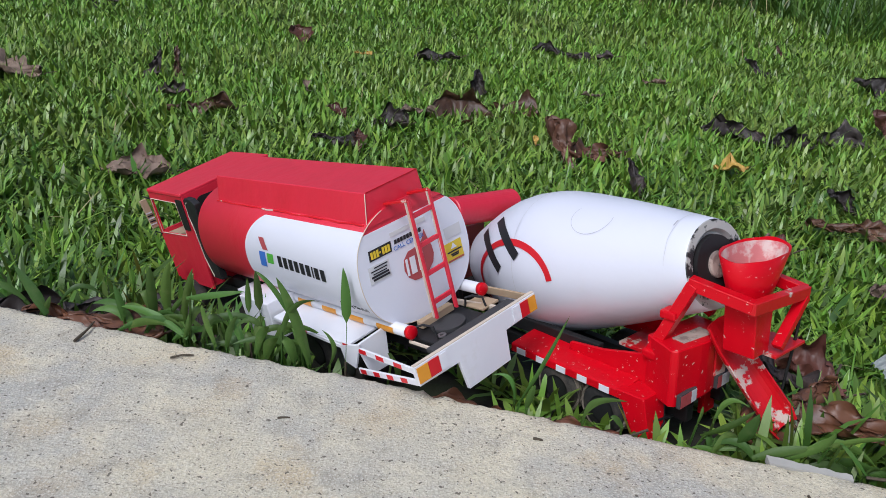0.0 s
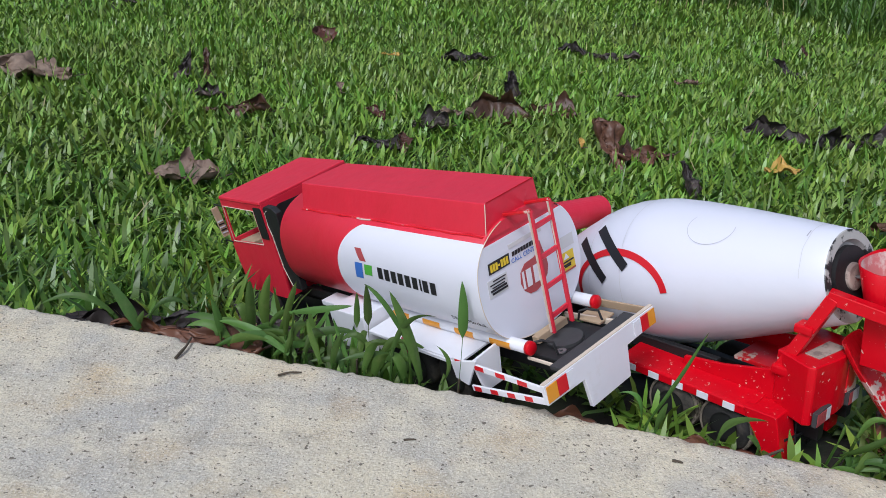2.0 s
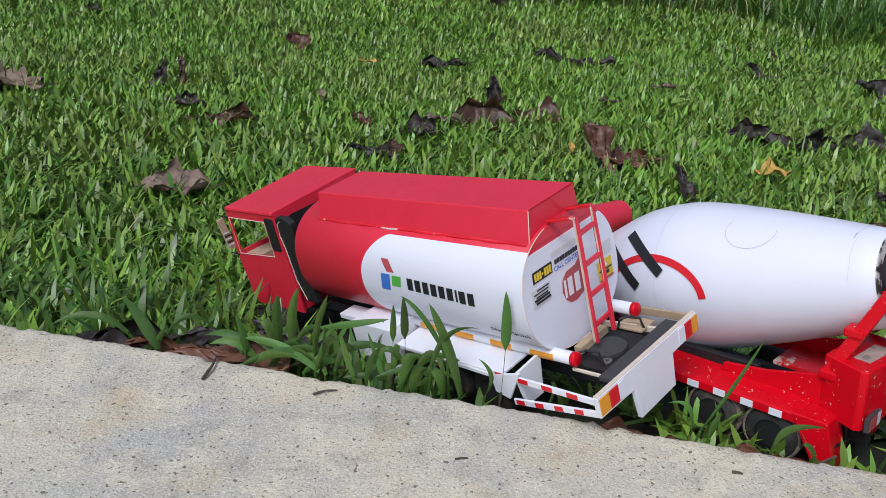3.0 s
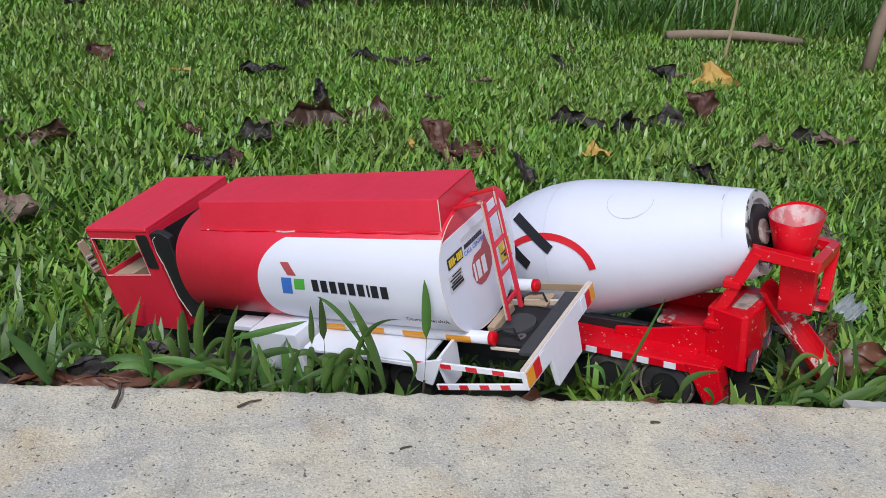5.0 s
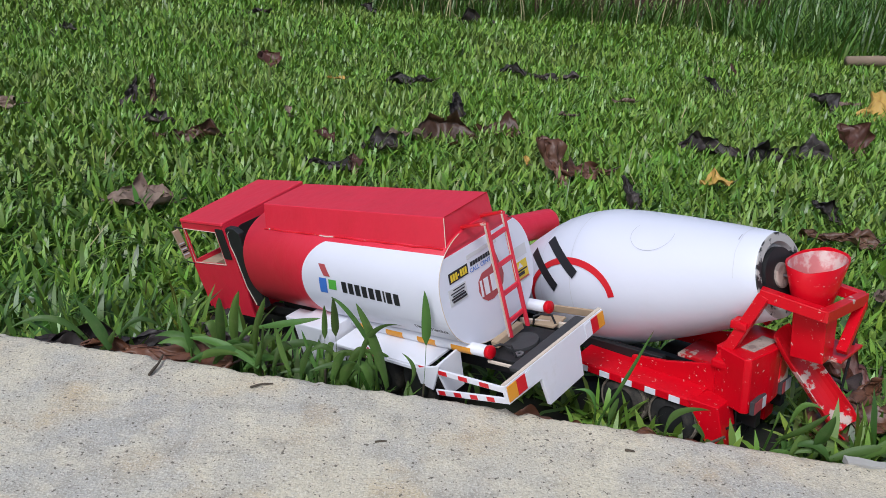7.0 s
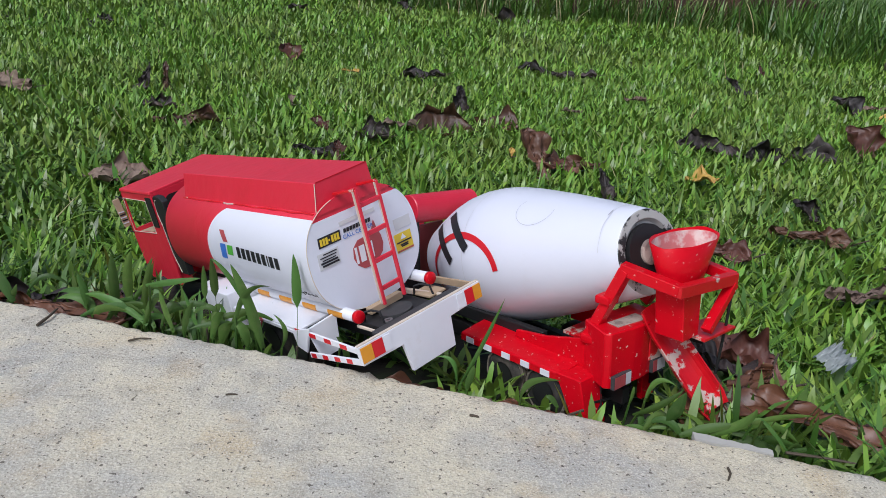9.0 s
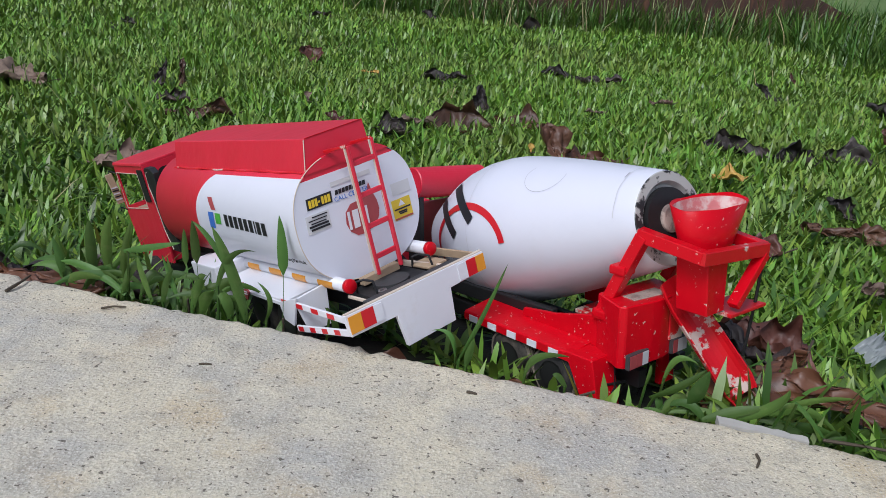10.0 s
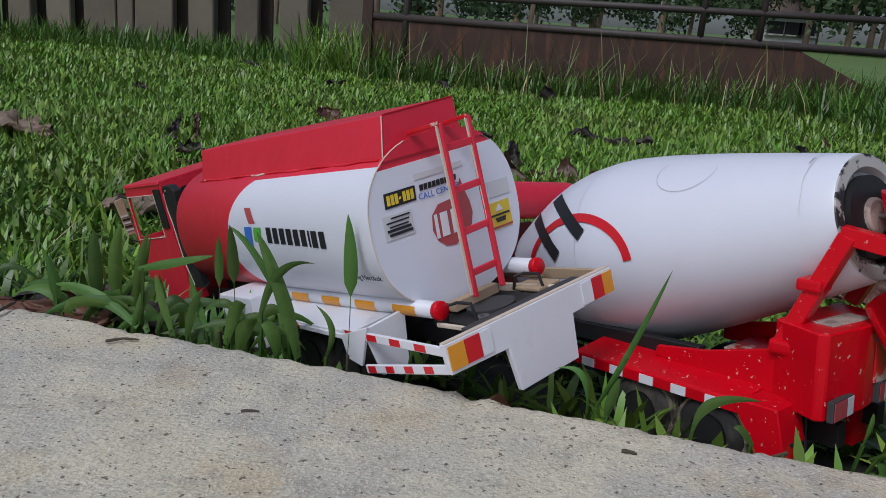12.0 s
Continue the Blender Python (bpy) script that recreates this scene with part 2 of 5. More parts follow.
def prism(outline, axis, a, b, bev=0.0006):
    """A flat outline of 2D points pushed from a to b along an axis ('x', 'y' or 'z')."""
    bm = bmesh.new()
    put = {"x": lambda u, v, w: (w, u, v), "y": lambda u, v, w: (u, w, v), "z": lambda u, v, w: (u, v, w)}[axis]
    lo = [bm.verts.new(put(u, v, a)) for u, v in outline]
    hi = [bm.verts.new(put(u, v, b)) for u, v in outline]
    bm.faces.new(lo)
    bm.faces.new(hi)
    n = len(outline)
    for i in range(n):
        bm.faces.new((lo[i], lo[(i + 1) % n], hi[(i + 1) % n], hi[i]))
    bmesh.ops.recalc_face_normals(bm, faces=bm.faces)
    if bev:
        bmesh.ops.bevel(bm, geom=bm.edges[:], offset=bev, segments=1, affect="EDGES")
    return bm


def rod(p, q, r, seg=10, r2=None, bm=None):
    """A round bar from p to q."""
    bm = bm or bmesh.new()
    p, q = Vector(p), Vector(q)
    d = q - p
    m = Matrix.Translation((p + q) / 2) @ d.to_track_quat("Z", "Y").to_matrix().to_4x4()
    bmesh.ops.create_cone(bm, cap_ends=True, segments=seg, radius1=r, radius2=r if r2 is None else r2, depth=d.length, matrix=m)
    return bm


def bar(p, q, w, h, up=(0, 0, 1), bm=None, bev=0.0005):
    """A square bar from p to q, w across and h along up."""
    bm = bm or bmesh.new()
    p, q = Vector(p), Vector(q)
    y = (q - p).normalized()
    x = y.cross(Vector(up)).normalized()
    z = x.cross(y)
    m = Matrix((x, y, z)).transposed().to_4x4()
    m.translation = (p + q) / 2
    r = bmesh.ops.create_cube(bm, size=1, matrix=m @ Matrix.Diagonal((w, (q - p).length, h, 1)))
    if bev:
        bmesh.ops.bevel(bm, geom=list({e for v in r["verts"] for e in v.link_edges}), offset=bev, segments=1, affect="EDGES")
    return bm


def lathe(profile, seg=48, axis_m=None, cap0=True, cap1=True):
    """Turns (s, r) pairs round the local y axis."""
    bm = bmesh.new()
    rings = []
    for s, r in profile:
        rings.append([bm.verts.new((r * math.cos(2 * math.pi * i / seg), s, r * math.sin(2 * math.pi * i / seg))) for i in range(seg)])
    for a, b in zip(rings, rings[1:]):
        for i in range(seg):
            bm.faces.new((a[i], a[(i + 1) % seg], b[(i + 1) % seg], b[i]))
    if cap0:
        bm.faces.new(rings[0])
    if cap1:
        bm.faces.new(rings[-1])
    if axis_m:
        bm.transform(axis_m)
    return bm


def tube(points, r, seg=6, taper=None):
    """A bent round bar through points."""
    bm = bmesh.new()
    pts = [Vector(p) for p in points]
    rings = []
    for i, p in enumerate(pts):
        d = (pts[min(i + 1, len(pts) - 1)] - pts[max(i - 1, 0)]).normalized()
        q = d.to_track_quat("Z", "Y").to_matrix()
        k = r * (taper[i] if taper else 1)
        rings.append([bm.verts.new(p + q @ Vector((k * math.cos(2 * math.pi * j / seg), k * math.sin(2 * math.pi * j / seg), 0))) for j in range(seg)])
    for a, b in zip(rings, rings[1:]):
        for j in range(seg):
            bm.faces.new((a[j], a[(j + 1) % seg], b[(j + 1) % seg], b[j]))
    bm.faces.new(rings[0])
    bm.faces.new(rings[-1])
    return bm


def text_part(words, size, m, material, parent, name="lettering", label=""):
    """Words in the built-in font, standing in the xz plane of m and read from -y."""
    cu = bpy.data.curves.new(name, "FONT")
    cu.body, cu.size, cu.extrude = words, size, 0.0001
    cu.align_x, cu.align_y = "CENTER", "CENTER"
    tmp = bpy.data.objects.new(name, cu)
    me = bpy.data.meshes.new_from_object(tmp)
    bpy.data.objects.remove(tmp)
    me.transform(m @ Matrix.Rotation(radians(90), 4, "X"))
    return link(name, me, material, parent, label)


# ---- ground ----
def edge_y(x):
    """The slab's rim along the lawn."""
    return 0.6625 - 0.25 * x + 0.003 * math.exp(-(x / 0.12) ** 2)


def ground_z(x, y):
    """Height of the soil: a bank beside the slab, level lawn, a slow rise past the gate."""
    d = max(0.0, y - edge_y(x))
    near = -0.055 + 0.02 * min(1, max(-1, (x - 0.1) / 0.3))
    k = min(1.0, d / 0.42)
    k = k * k * (3 - 2 * k)
    z = near * (1 - k) - 0.128 * k
    z += 0.012 * noise.noise(Vector((x * 1.7, y * 1.7, 0.3))) * k
    if y > 3.2:
        z += min(1, (y - 3.2) / 2.3) * (0.05 + 0.05 * max(0.0, min(1.0, (0.5 - x) / 3)))
    if y > 5.6:
        z += (y - 5.6) * 0.034
    return z


def build_ground():
    xs = np.concatenate([np.linspace(-90, -6, 15), np.linspace(-5.5, -1.6, 14), np.linspace(-1.5, 2.2, 75), np.linspace(2.5, 7, 16), np.linspace(9, 90, 15)])
    ys = np.concatenate([np.linspace(-60, -1, 8), np.linspace(0.0, 1.8, 45), np.linspace(1.9, 6.0, 42), np.linspace(6.5, 12, 12), np.linspace(15, 140, 22)])
    verts = []
    for y in ys:
        for x in xs:
            z = ground_z(x, y) if y > edge_y(x) - 0.02 else -0.16
            verts.append((x, y, z))
    n = len(xs)
    faces = [(j * n + i, j * n + i + 1, (j + 1) * n + i + 1, (j + 1) * n + i) for j in range(len(ys) - 1) for i in range(n - 1)]
    me = bpy.data.meshes.new("ground")
    me.from_pydata(verts, [], faces)
    for p in me.polygons:
        p.use_smooth = True
    ob = link("ground", me, SOIL)
    me.materials.append(FIELD)
    for p in me.polygons:
        if p.center.y > 6.6 or p.center.x < -4.3 or p.center.x > 5.2:
            p.material_index = 1
    tagged(ob, "soil under a lawn, darkened for the shade between blades, rising to a mown field", "ground", kind="structure")


def build_slab():
    bm = bmesh.new()
    xs = np.concatenate([np.linspace(-5, -0.9, 14), np.linspace(-0.8, 1.1, 560), np.linspace(1.2, 5, 14)])
    prof = [(-5.0, 0.0), (-1.0, 0.0), (-0.25, 0.0), (-0.12, 0.0), (-0.05, 0.0), (-0.030, 0.0), (-0.020, 0.0), (-0.012, 0.0), (-0.006, -0.0006), (-0.0025, -0.0020), (0.0, -0.0060), (0.001, -0.018), (0.002, -0.06), (0.0, -0.17)]
    rows = []
    for x in xs:
        w = 0.0026 * noise.noise(Vector((x * 14, 0, 0))) + 0.0034 * noise.noise(Vector((x * 60, 3, 0))) + 0.0022 * noise.noise(Vector((x * 170, 5, 0))) + 0.003 * noise.noise(Vector((x * 4, 9, 0)))
        chip = max(0, noise.noise(Vector((x * 38, 7, 2))) - 0.25) * 0.012
        col = []
        for d, z in prof:
            k = max(0.0, 1 + d / 0.05)
            zz = z - chip * 0.7 * k + 0.0014 * noise.noise(Vector((x * 30, d * 30, 1))) + 0.0010 * noise.noise(Vector((x * 110, d * 110, 4))) * (d > -0.2)
            col.append(bm.verts.new((x, edge_y(x) + d + (w - chip) * min(1, k), zz)))
        rows.append(col)
    for a, b in zip(rows, rows[1:]):
        for i in range(len(prof) - 1):
            bm.faces.new((a[i], b[i], b[i + 1], a[i + 1]))
    ob = part("pavement", bm, CONCRETE, smooth=True)
    tagged(ob, "rough pale concrete slab with pits, sand grains and stains", "pavement", kind="structure")


build_ground()
build_slab()


# ---- model tanker truck: x to its far side, y forward, z up, from the middle of the bumper's top ----
def frame_of(x, y, z, o):
    m = Matrix((x, y, z)).transposed().to_4x4()
    m.translation = o
    return m


TANKER = frame_of((0.703, 0.685, 0.189), (-0.650, 0.728, -0.220), (-0.288, 0.032, 0.957), (0.1005, 0.6725, 0.053))
MIXER = frame_of((0.737, 0.675, 0.021), (-0.670, 0.735, -0.100), (-0.083, 0.060, 0.995), (0.290, 0.651, 0.012))
TCX, TCZ, TA, TB, TN = 0.004, 0.0585, 0.0655, 0.0585, 2.35


def hull(th, grow=0.0):
    """A point of the tank's section; th in degrees, 0 to the far side, 90 up."""
    c, s = math.cos(radians(th)), math.sin(radians(th))
    a, b = TA + grow, TB + grow
    return (TCX + a * math.copysign(abs(c) ** (2 / TN), c), TCZ + b * math.copysign(abs(s) ** (2 / TN), s))


def tank_skin(y0, y1, th0, th1, grow, parent, name, material, seg=40, rear=None, label=""):
    """A curved sheet on the tank between two lengths and two angles. rear: length of the edge as a function of the angle."""
    bm = bmesh.new()
    rows = []
    for i in range(seg + 1):
        th = th0 + (th1 - th0) * i / seg
        x, z = hull(th, grow)
        ya = y1 if rear is None else rear(th)
        rows.append([bm.verts.new((x, y0 + (ya - y0) * k / 6, z)) for k in range(7)])
    for a, b in zip(rows, rows[1:]):
        for k in range(6):
            bm.faces.new((a[k], a[k + 1], b[k + 1], b[k]))
    return part(name, bm, material, parent, label, smooth=True)


def side_mark(ya, yb, za, zb, parent, name, material, label="", skew=0.0, grow=0.0016):
    """A flat print pressed on the near side of the tank, between two lengths and two heights."""
    bm = bmesh.new()
    def th(z):
        k = max(-0.999, min(0.999, (z - TCZ) / (TB + grow)))
        return 180 - math.degrees(math.asin(math.copysign(abs(k) ** (TN / 2), k)))
    rows = []
    for i in range(7):
        z = za + (zb - za) * i / 6
        x, zz = hull(th(z), grow)
        s = skew * i / 6
        rows.append([bm.verts.new((x, ya + s, zz)), bm.verts.new((x, yb + s, zz))])
    for a, b in zip(rows, rows[1:]):
        bm.faces.new((a[0], a[1], b[1], b[0]))
    return part(name, bm, material, parent, label, smooth=True)


def face_mark(outline, y, parent, name, material, label="", thick=0.0004):
    """A flat print on a face that looks to the rear."""
    return part(name, prism(outline, "y", y, y - thick, 0), material, parent, label)


def rect(x0, x1, z0, z1, lean=0.0):
    return [(x0, z0), (x1, z0), (x1 + lean, z1), (x0 + lean, z1)]


def round_rect(x0, x1, z0, z1, r, seg=5):
    pts = []
    for cx, cz, a in ((x1 - r, z1 - r, 0), (x0 + r, z1 - r, 90), (x0 + r, z0 + r, 180), (x1 - r, z0 + r, 270)):
        for i in range(seg + 1):
            t = radians(a + 90 * i / seg)
            pts.append((cx + r * math.cos(t), cz + r * math.sin(t)))
    return pts


def build_wheel(x0, x1, y, z, r, parent, cord=False):
    w = part("wheel", lathe([(x0 + 0.001, r * 0.86), (x0 + 0.003, r * 0.97), ((x0 + x1) / 2, r), (x1 - 0.003, r * 0.97), (x1 - 0.001, r * 0.86)], 28,
                            Matrix.Translation((0, y, z)) @ Matrix.Rotation(radians(-90), 4, "Z")), RUBBER, parent, "dusty black model tyre", smooth=True)
    part("rim", lathe([(x0 - 0.0005, r * 0.55), (x0 - 0.0005, r * 0.48), (x0 + 0.004, r * 0.42), (x0 + 0.004, r * 0.16), (x0 + 0.0005, r * 0.12)], 24,
                      Matrix.Translation((0, y, z)) @ Matrix.Rotation(radians(-90), 4, "Z")), BLACK, w)
    if cord:
        for k in range(5):
            xx = x0 + 0.004 + (x1 - x0 - 0.008) * k / 4
            ring = [(xx + 0.0005 * math.sin(i * 2.3 + k), y + (r + 0.0005) * math.cos(i * math.pi / 14), z + (r + 0.0005) * math.sin(i * math.pi / 14)) for i in range(29)]
            part("tread_cord", tube(ring, 0.0016, 5), CORD, w, "frayed pale cord wound as tread")
    return w


def build_tanker():
    t = thing("tanker_truck", TANKER, "handmade red and white cardboard model fuel tanker beside the slab", "model truck")
    y0, y1 = 0.070, 0.405
    # tank shell
    bm = bmesh.new()
    rings = []
    for y, g in ((y0, -0.0008), (y0 + 0.0008, 0), (y1 - 0.001, 0), (y1, -0.001)):
        rings.append([bm.verts.new((hull(k * 4, g)[0], y, hull(k * 4, g)[1])) for k in range(90)])
    for a, b in zip(rings, rings[1:]):
        for k in range(90):
            bm.faces.new((a[k], a[(k + 1) % 90], b[(k + 1) % 90], b[k]))
    bm.faces.new(rings[0]); bm.faces.new(rings[-1])
    tank = part("tank", bm, RED, t, "red painted tank of rolled card")
    for p in tank.data.polygons:
        p.use_smooth = len(p.vertices) == 4
    # white sheets on both sides with a rounded front end
    def front(th):
        u = (th - 180) / 66 if th > 90 else (th) / 66
        z = hull(th)[1]
        k = min(1.0, abs(z - 0.052) / 0.0525)
        return 0.288 - 0.052 * (1 - math.sqrt(max(0.0, 1 - k * k)))
    tank_skin(y0 - 0.0004, 0.29, 133.5, 244, 0.0007, t, "white_panel", WHITEPAPER, rear=front, label="glossy white paper panel along the tank", seg=96)
    tank_skin(y0 - 0.0004, 0.29, 50.5, -64, 0.0007, t, "white_panel", WHITEPAPER, rear=front, seg=96)
    # rear disc: white below, red cap above
    disc = [hull(k * 3, 0.0008) for k in range(120)]
    zcut = 0.1020
    lowd = [(x, z) for x, z in disc if z <= zcut]
    part("rear_disc", prism(sorted(lowd, key=lambda p: math.atan2(p[1] - TCZ, p[0] - TCX)), "y", y0 + 0.001, y0 - 0.0012, 0), WHITEPAPER, t, "white paper disc closing the tank's rear")
    up = [hull(th, 0.0008) for th in range(50, 131, 2)]
    up = [(x, z) for x, z in up if z >= zcut - 0.002]
    part("rear_cap", prism(up, "y", y0 + 0.001, y0 - 0.0014, 0), RED, t, "red painted top of the tank's rear")
    rimline = [(hull(k * 6, 0.001)[0], y0 - 0.0012, hull(k * 6, 0.001)[1]) for k in range(18, 47)]
    part("rim_seam", tube(rimline, 0.0005, 4), PALECARD, t)
    # manhole box on the top
    top = prism([(-0.0390, 0.1000), (0.035, 0.1015), (0.033, 0.1365), (-0.030, 0.135)], "y", 0.0735, 0.372, 0.0007)
    part("top_box", top, RED, t, "long red cardboard box on the tank")
    part("box_seam", bar((-0.0368, 0.0733, 0.1065), (-0.0302, 0.0733, 0.1345), 0.0010, 0.0010), PALECARD, t, "raw card seam")
    part("box_seam", bar((-0.0295, 0.0733, 0.1352), (0.0325, 0.0733, 0.1366), 0.0008, 0.0008), REDCHIP, t)
    pts = [(-0.0389 + 0.0006 * math.sin(k * 2.7), 0.075 + k * 0.0198, 0.1070 + 0.0007 * math.sin(k * 1.9)) for k in range(16)]
    part("glue_line", tube(pts, 0.0011, 5), REDSCRAPE, t, "rough glue line under the box")
    # prints on the near side: a three-piece emblem and nine dark strokes
    side_mark(0.2575, 0.2445, 0.0515, 0.0690, t, "emblem_bar", BLUE, "blue emblem block", -0.004, 0.0011)
    side_mark(0.2400, 0.2270, 0.0570, 0.0685, t, "emblem_bar", GREEN, "green emblem block", -0.003, 0.0011)
    side_mark(0.2440, 0.2330, 0.0715, 0.0840, t, "emblem_bar", DULLRED, "red emblem block", 0.008, 0.0011)
    for k in range(9):
        ya = 0.2165 - k * 0.0108 + (0.0062 if k > 6 else 0)
        side_mark(ya, ya - (0.0078 if k != 6 else 0.0026), 0.0560 - 0.0004 * k, 0.0685 - 0.0004 * k, t, "lettering_bar", INK, "", -0.0012, 0.0012)
    m = Matrix.Translation((-0.0605, 0.094, 0.0325)) @ Matrix.Rotation(radians(-90), 4, "Z") @ Matrix.Rotation(radians(0), 4, "Y") @ Matrix.Rotation(radians(22), 4, "X")
    text_part("Dilarang Merokok", 0.0062, m, INK, t)
    # prints on the rear disc
    yr = y0 - 0.0014
    face_mark(rect(-0.047, -0.021, 0.0755, 0.0855, 0.001), yr, t, "plate_sticker", INK, "black sticker with yellow characters")
    for k in range(7):
        x = -0.0450 + k * 0.0033
        face_mark(rect(x, x + (0.0024 if k != 3 else 0.0016), 0.0772 if k != 3 else 0.0795, 0.0838 if k != 3 else 0.0812, 0.0005), yr - 0.0006, t, "character_bar", YELLOW)
    face_mark(rect(-0.052, -0.028, 0.055, 0.071, 0.001), yr, t, "notice_sticker", GREYLAB, "grey sticker with small print")
    for k, (a, b) in enumerate(((0.3, 0.95), (0.12, 0.9), (0.2, 0.85), (0.1, 0.92), (0.15, 0.95))):
        z = 0.0685 - k * 0.0028
        face_mark(rect(-0.052 + 0.024 * a, -0.052 + 0.024 * b, z, z + (0.0010 if k < 3 else 0.0018)), yr - 0.0006, t, "print_bar", INK)
    face_mark(rect(-0.019, 0.024, 0.0885, 0.0925), yr, t, "print_bar", GREYLAB)
    for k in range(9):
        face_mark(rect(-0.0165 + k * 0.0037, -0.0165 + k * 0.0037 + 0.0029, 0.0805, 0.0845, 0.0006), yr, t, "lettering_bar", INK)
    text_part("CALL CENTER", 0.0058, Matrix.Translation((-0.0005, yr - 0.0004, 0.0765)), BLUE, t, "lettering", "blue printed words")
    flame = [(-0.013 + 0.0, 0.052), (-0.0105, 0.044), (-0.004, 0.0385), (0.004, 0.0375), (0.014, 0.0405), (0.0215, 0.047), (0.0245, 0.055), (0.0240, 0.063), (0.0215, 0.071), (0.0195, 0.081), (0.0150, 0.073), (0.009, 0.069), (-0.004, 0.068), (-0.011, 0.062)]
    face_mark(flame, yr, t, "flame_print", DULLRED, "faded red drop-shaped print")
    for x, w in ((-0.0110, 0.0026), (-0.0058, 0.0064), (0.0040, 0.0068)):
        face_mark(rect(x, x + w, 0.0455, 0.0620, 0.001), yr - 0.0006, t, "digit_bar", WHITE)
    face_mark(rect(0.0385, 0.060, 0.0365, 0.056), yr, t, "warning_sticker", YELLOW, "yellow warning sticker with dark print")
    face_mark([(0.0455, 0.0495), (0.0530, 0.0495), (0.0492, 0.0548)], yr - 0.0006, t, "warning_triangle", WHITE)
    for z, a, b, mt in ((0.0460, 0.040, 0.0585, INK), (0.0432, 0.044, 0.054, INK), (0.0415, 0.045, 0.0535, INK), (0.0372, 0.039, 0.0595, DULLRED)):
        face_mark(rect(a, b, z, z + 0.0014), yr - 0.0006, t, "print_bar", mt)
    face_mark(rect(0.042, 0.063, 0.0600, 0.0715), yr, t, "faint_sticker", GREYLAB, "faint grey sticker")
    # ladder
    lad = part("ladder", bar((-0.0075, 0.0440, 0.1225), (-0.0060, 0.0470, 0.0035), 0.0042, 0.0030, (1, 0, 0)), RED, t, "red cardboard ladder")
    part("rail", bar((0.0205, 0.0480, 0.1225), (0.0185, 0.0460, 0.0035), 0.0042, 0.0030, (1, 0, 0)), RED, lad)
    for a in ((-0.0075, 0.0440), (0.0205, 0.0480)):
        part("hook", bar((a[0] - 0.0008, a[1] - 0.001, 0.1225), (a[0] - 0.007, 0.0705, 0.1195), 0.0040, 0.0028), REDCHIP, lad, "bent ladder end with bare card")
    for k in range(4):
        z = 0.1055 - k * 0.0285
        part("rung", bar((-0.0065, 0.0465, z), (0.0198, 0.0475, z + 0.0005), 0.0026, 0.0046), RED, lad)
    for a, xx in ((0, -0.0098), (1, 0.0182)):
        part("raw_edge", bar((xx, 0.0445 + 0.003 * a, 0.1215), (xx + 0.0014, 0.0475 - 0.001 * a, 0.005), 0.0010, 0.0028, (1, 0, 0)), PALECARD, lad)
    # hose tubes with amber marks and red ends
    for x, zz in ((-0.0385, 0.0050), (0.0540, 0.0060)):
        tb = part("hose_tube", lathe([(0.0465, 0.0059), (0.30, 0.0059)], 24, Matrix.Translation((x, 0, zz))), WHITE, t, "white tube with amber marks", smooth=True)
        part("end_cap", lathe([(0.0440, 0.0058), (0.0448, 0.0065), (0.0485, 0.0065)], 24, Matrix.Translation((x, 0, zz))), REDWORN, tb, "red tube end", smooth=True)
        for k in range(5):
            ya = 0.066 + k * 0.048
            bm = bmesh.new()
            rows = []
            for i in range(9):
                a = radians(150 + i * 10) if x < 0 else radians(30 - i * 10)
                rows.append([bm.verts.new((x + 0.0062 * math.cos(a), y, zz + 0.0062 * math.sin(a))) for y in (ya, ya + 0.026)])
            for a, b in zip(rows, rows[1:]):
                bm.faces.new((a[0], a[1], b[1], b[0]))
            part("amber_mark", bm, ORANGE, tb, smooth=True)
    # chassis and red cradle under the tank
    for x in (-0.020, 0.026):
        part("chassis_beam", box(x - 0.004, x + 0.004, 0.004, 0.53, -0.026, -0.010), BLACK, t, "black chassis beam")
    part("tank_cradle", box(-0.030, 0.038, 0.085, 0.40, -0.010, 0.006), BLACK, t)
    part("cradle_strip", box(-0.0400, -0.0385, 0.075, 0.30, 0.0085, 0.0120, 0.0003), RED, t, "red strip under the tank")
    # rear deck: open black frame with loose parts
    part("deck_band", box(-0.045, 0.060, 0.006, 0.020, -0.006, -0.002), GREYDARK, t, "dark grey deck band")
    part("deck_plate", box(-0.0300, 0.034, 0.020, 0.068, -0.010, -0.0065), BLACK, t)
    part("deck_stub", bar((-0.0400, 0.0210, -0.0045), (-0.0400, 0.050, -0.0045), 0.0024, 0.0030), PALECARD, t, "short strip of raw card")
    part("wood_block", bar((-0.018, 0.060, -0.001), (0.023, 0.060, 0.0), 0.008, 0.007), CARD, t, "offcut of brown wood")
    part("card_plate", box(0.036, 0.058, 0.030, 0.058, -0.0065, -0.0040), CARD, t, "bare brown cardboard")
    part("washer", lathe([(0, 0.0046), (0.0012, 0.0046), (0.0012, 0.0018), (0, 0.0018)], 20, Matrix.Translation((-0.017, 0.031, -0.0060)) @ Matrix.Rotation(radians(90), 4, "X"), False, False), STEELWIRE, t, "grey washer")
    part("spare_disc", lathe([(0, 0.0170), (0.003, 0.0170)], 30, Matrix.Translation((0.002, 0.043, -0.0066)) @ Matrix.Rotation(radians(90), 4, "X")), GREYDARK, t, "dark round plate")
    for xa in (-0.028, 0.036):
        part("wire_handle", tube([(xa, 0.055, -0.006), (xa, 0.052, 0.004), (xa + 0.004, 0.046, 0.0055), (xa + 0.006, 0.034, 0.005), (xa + 0.006, 0.031, -0.006)], 0.0012, 6), BLACK, t, "bent black wire")
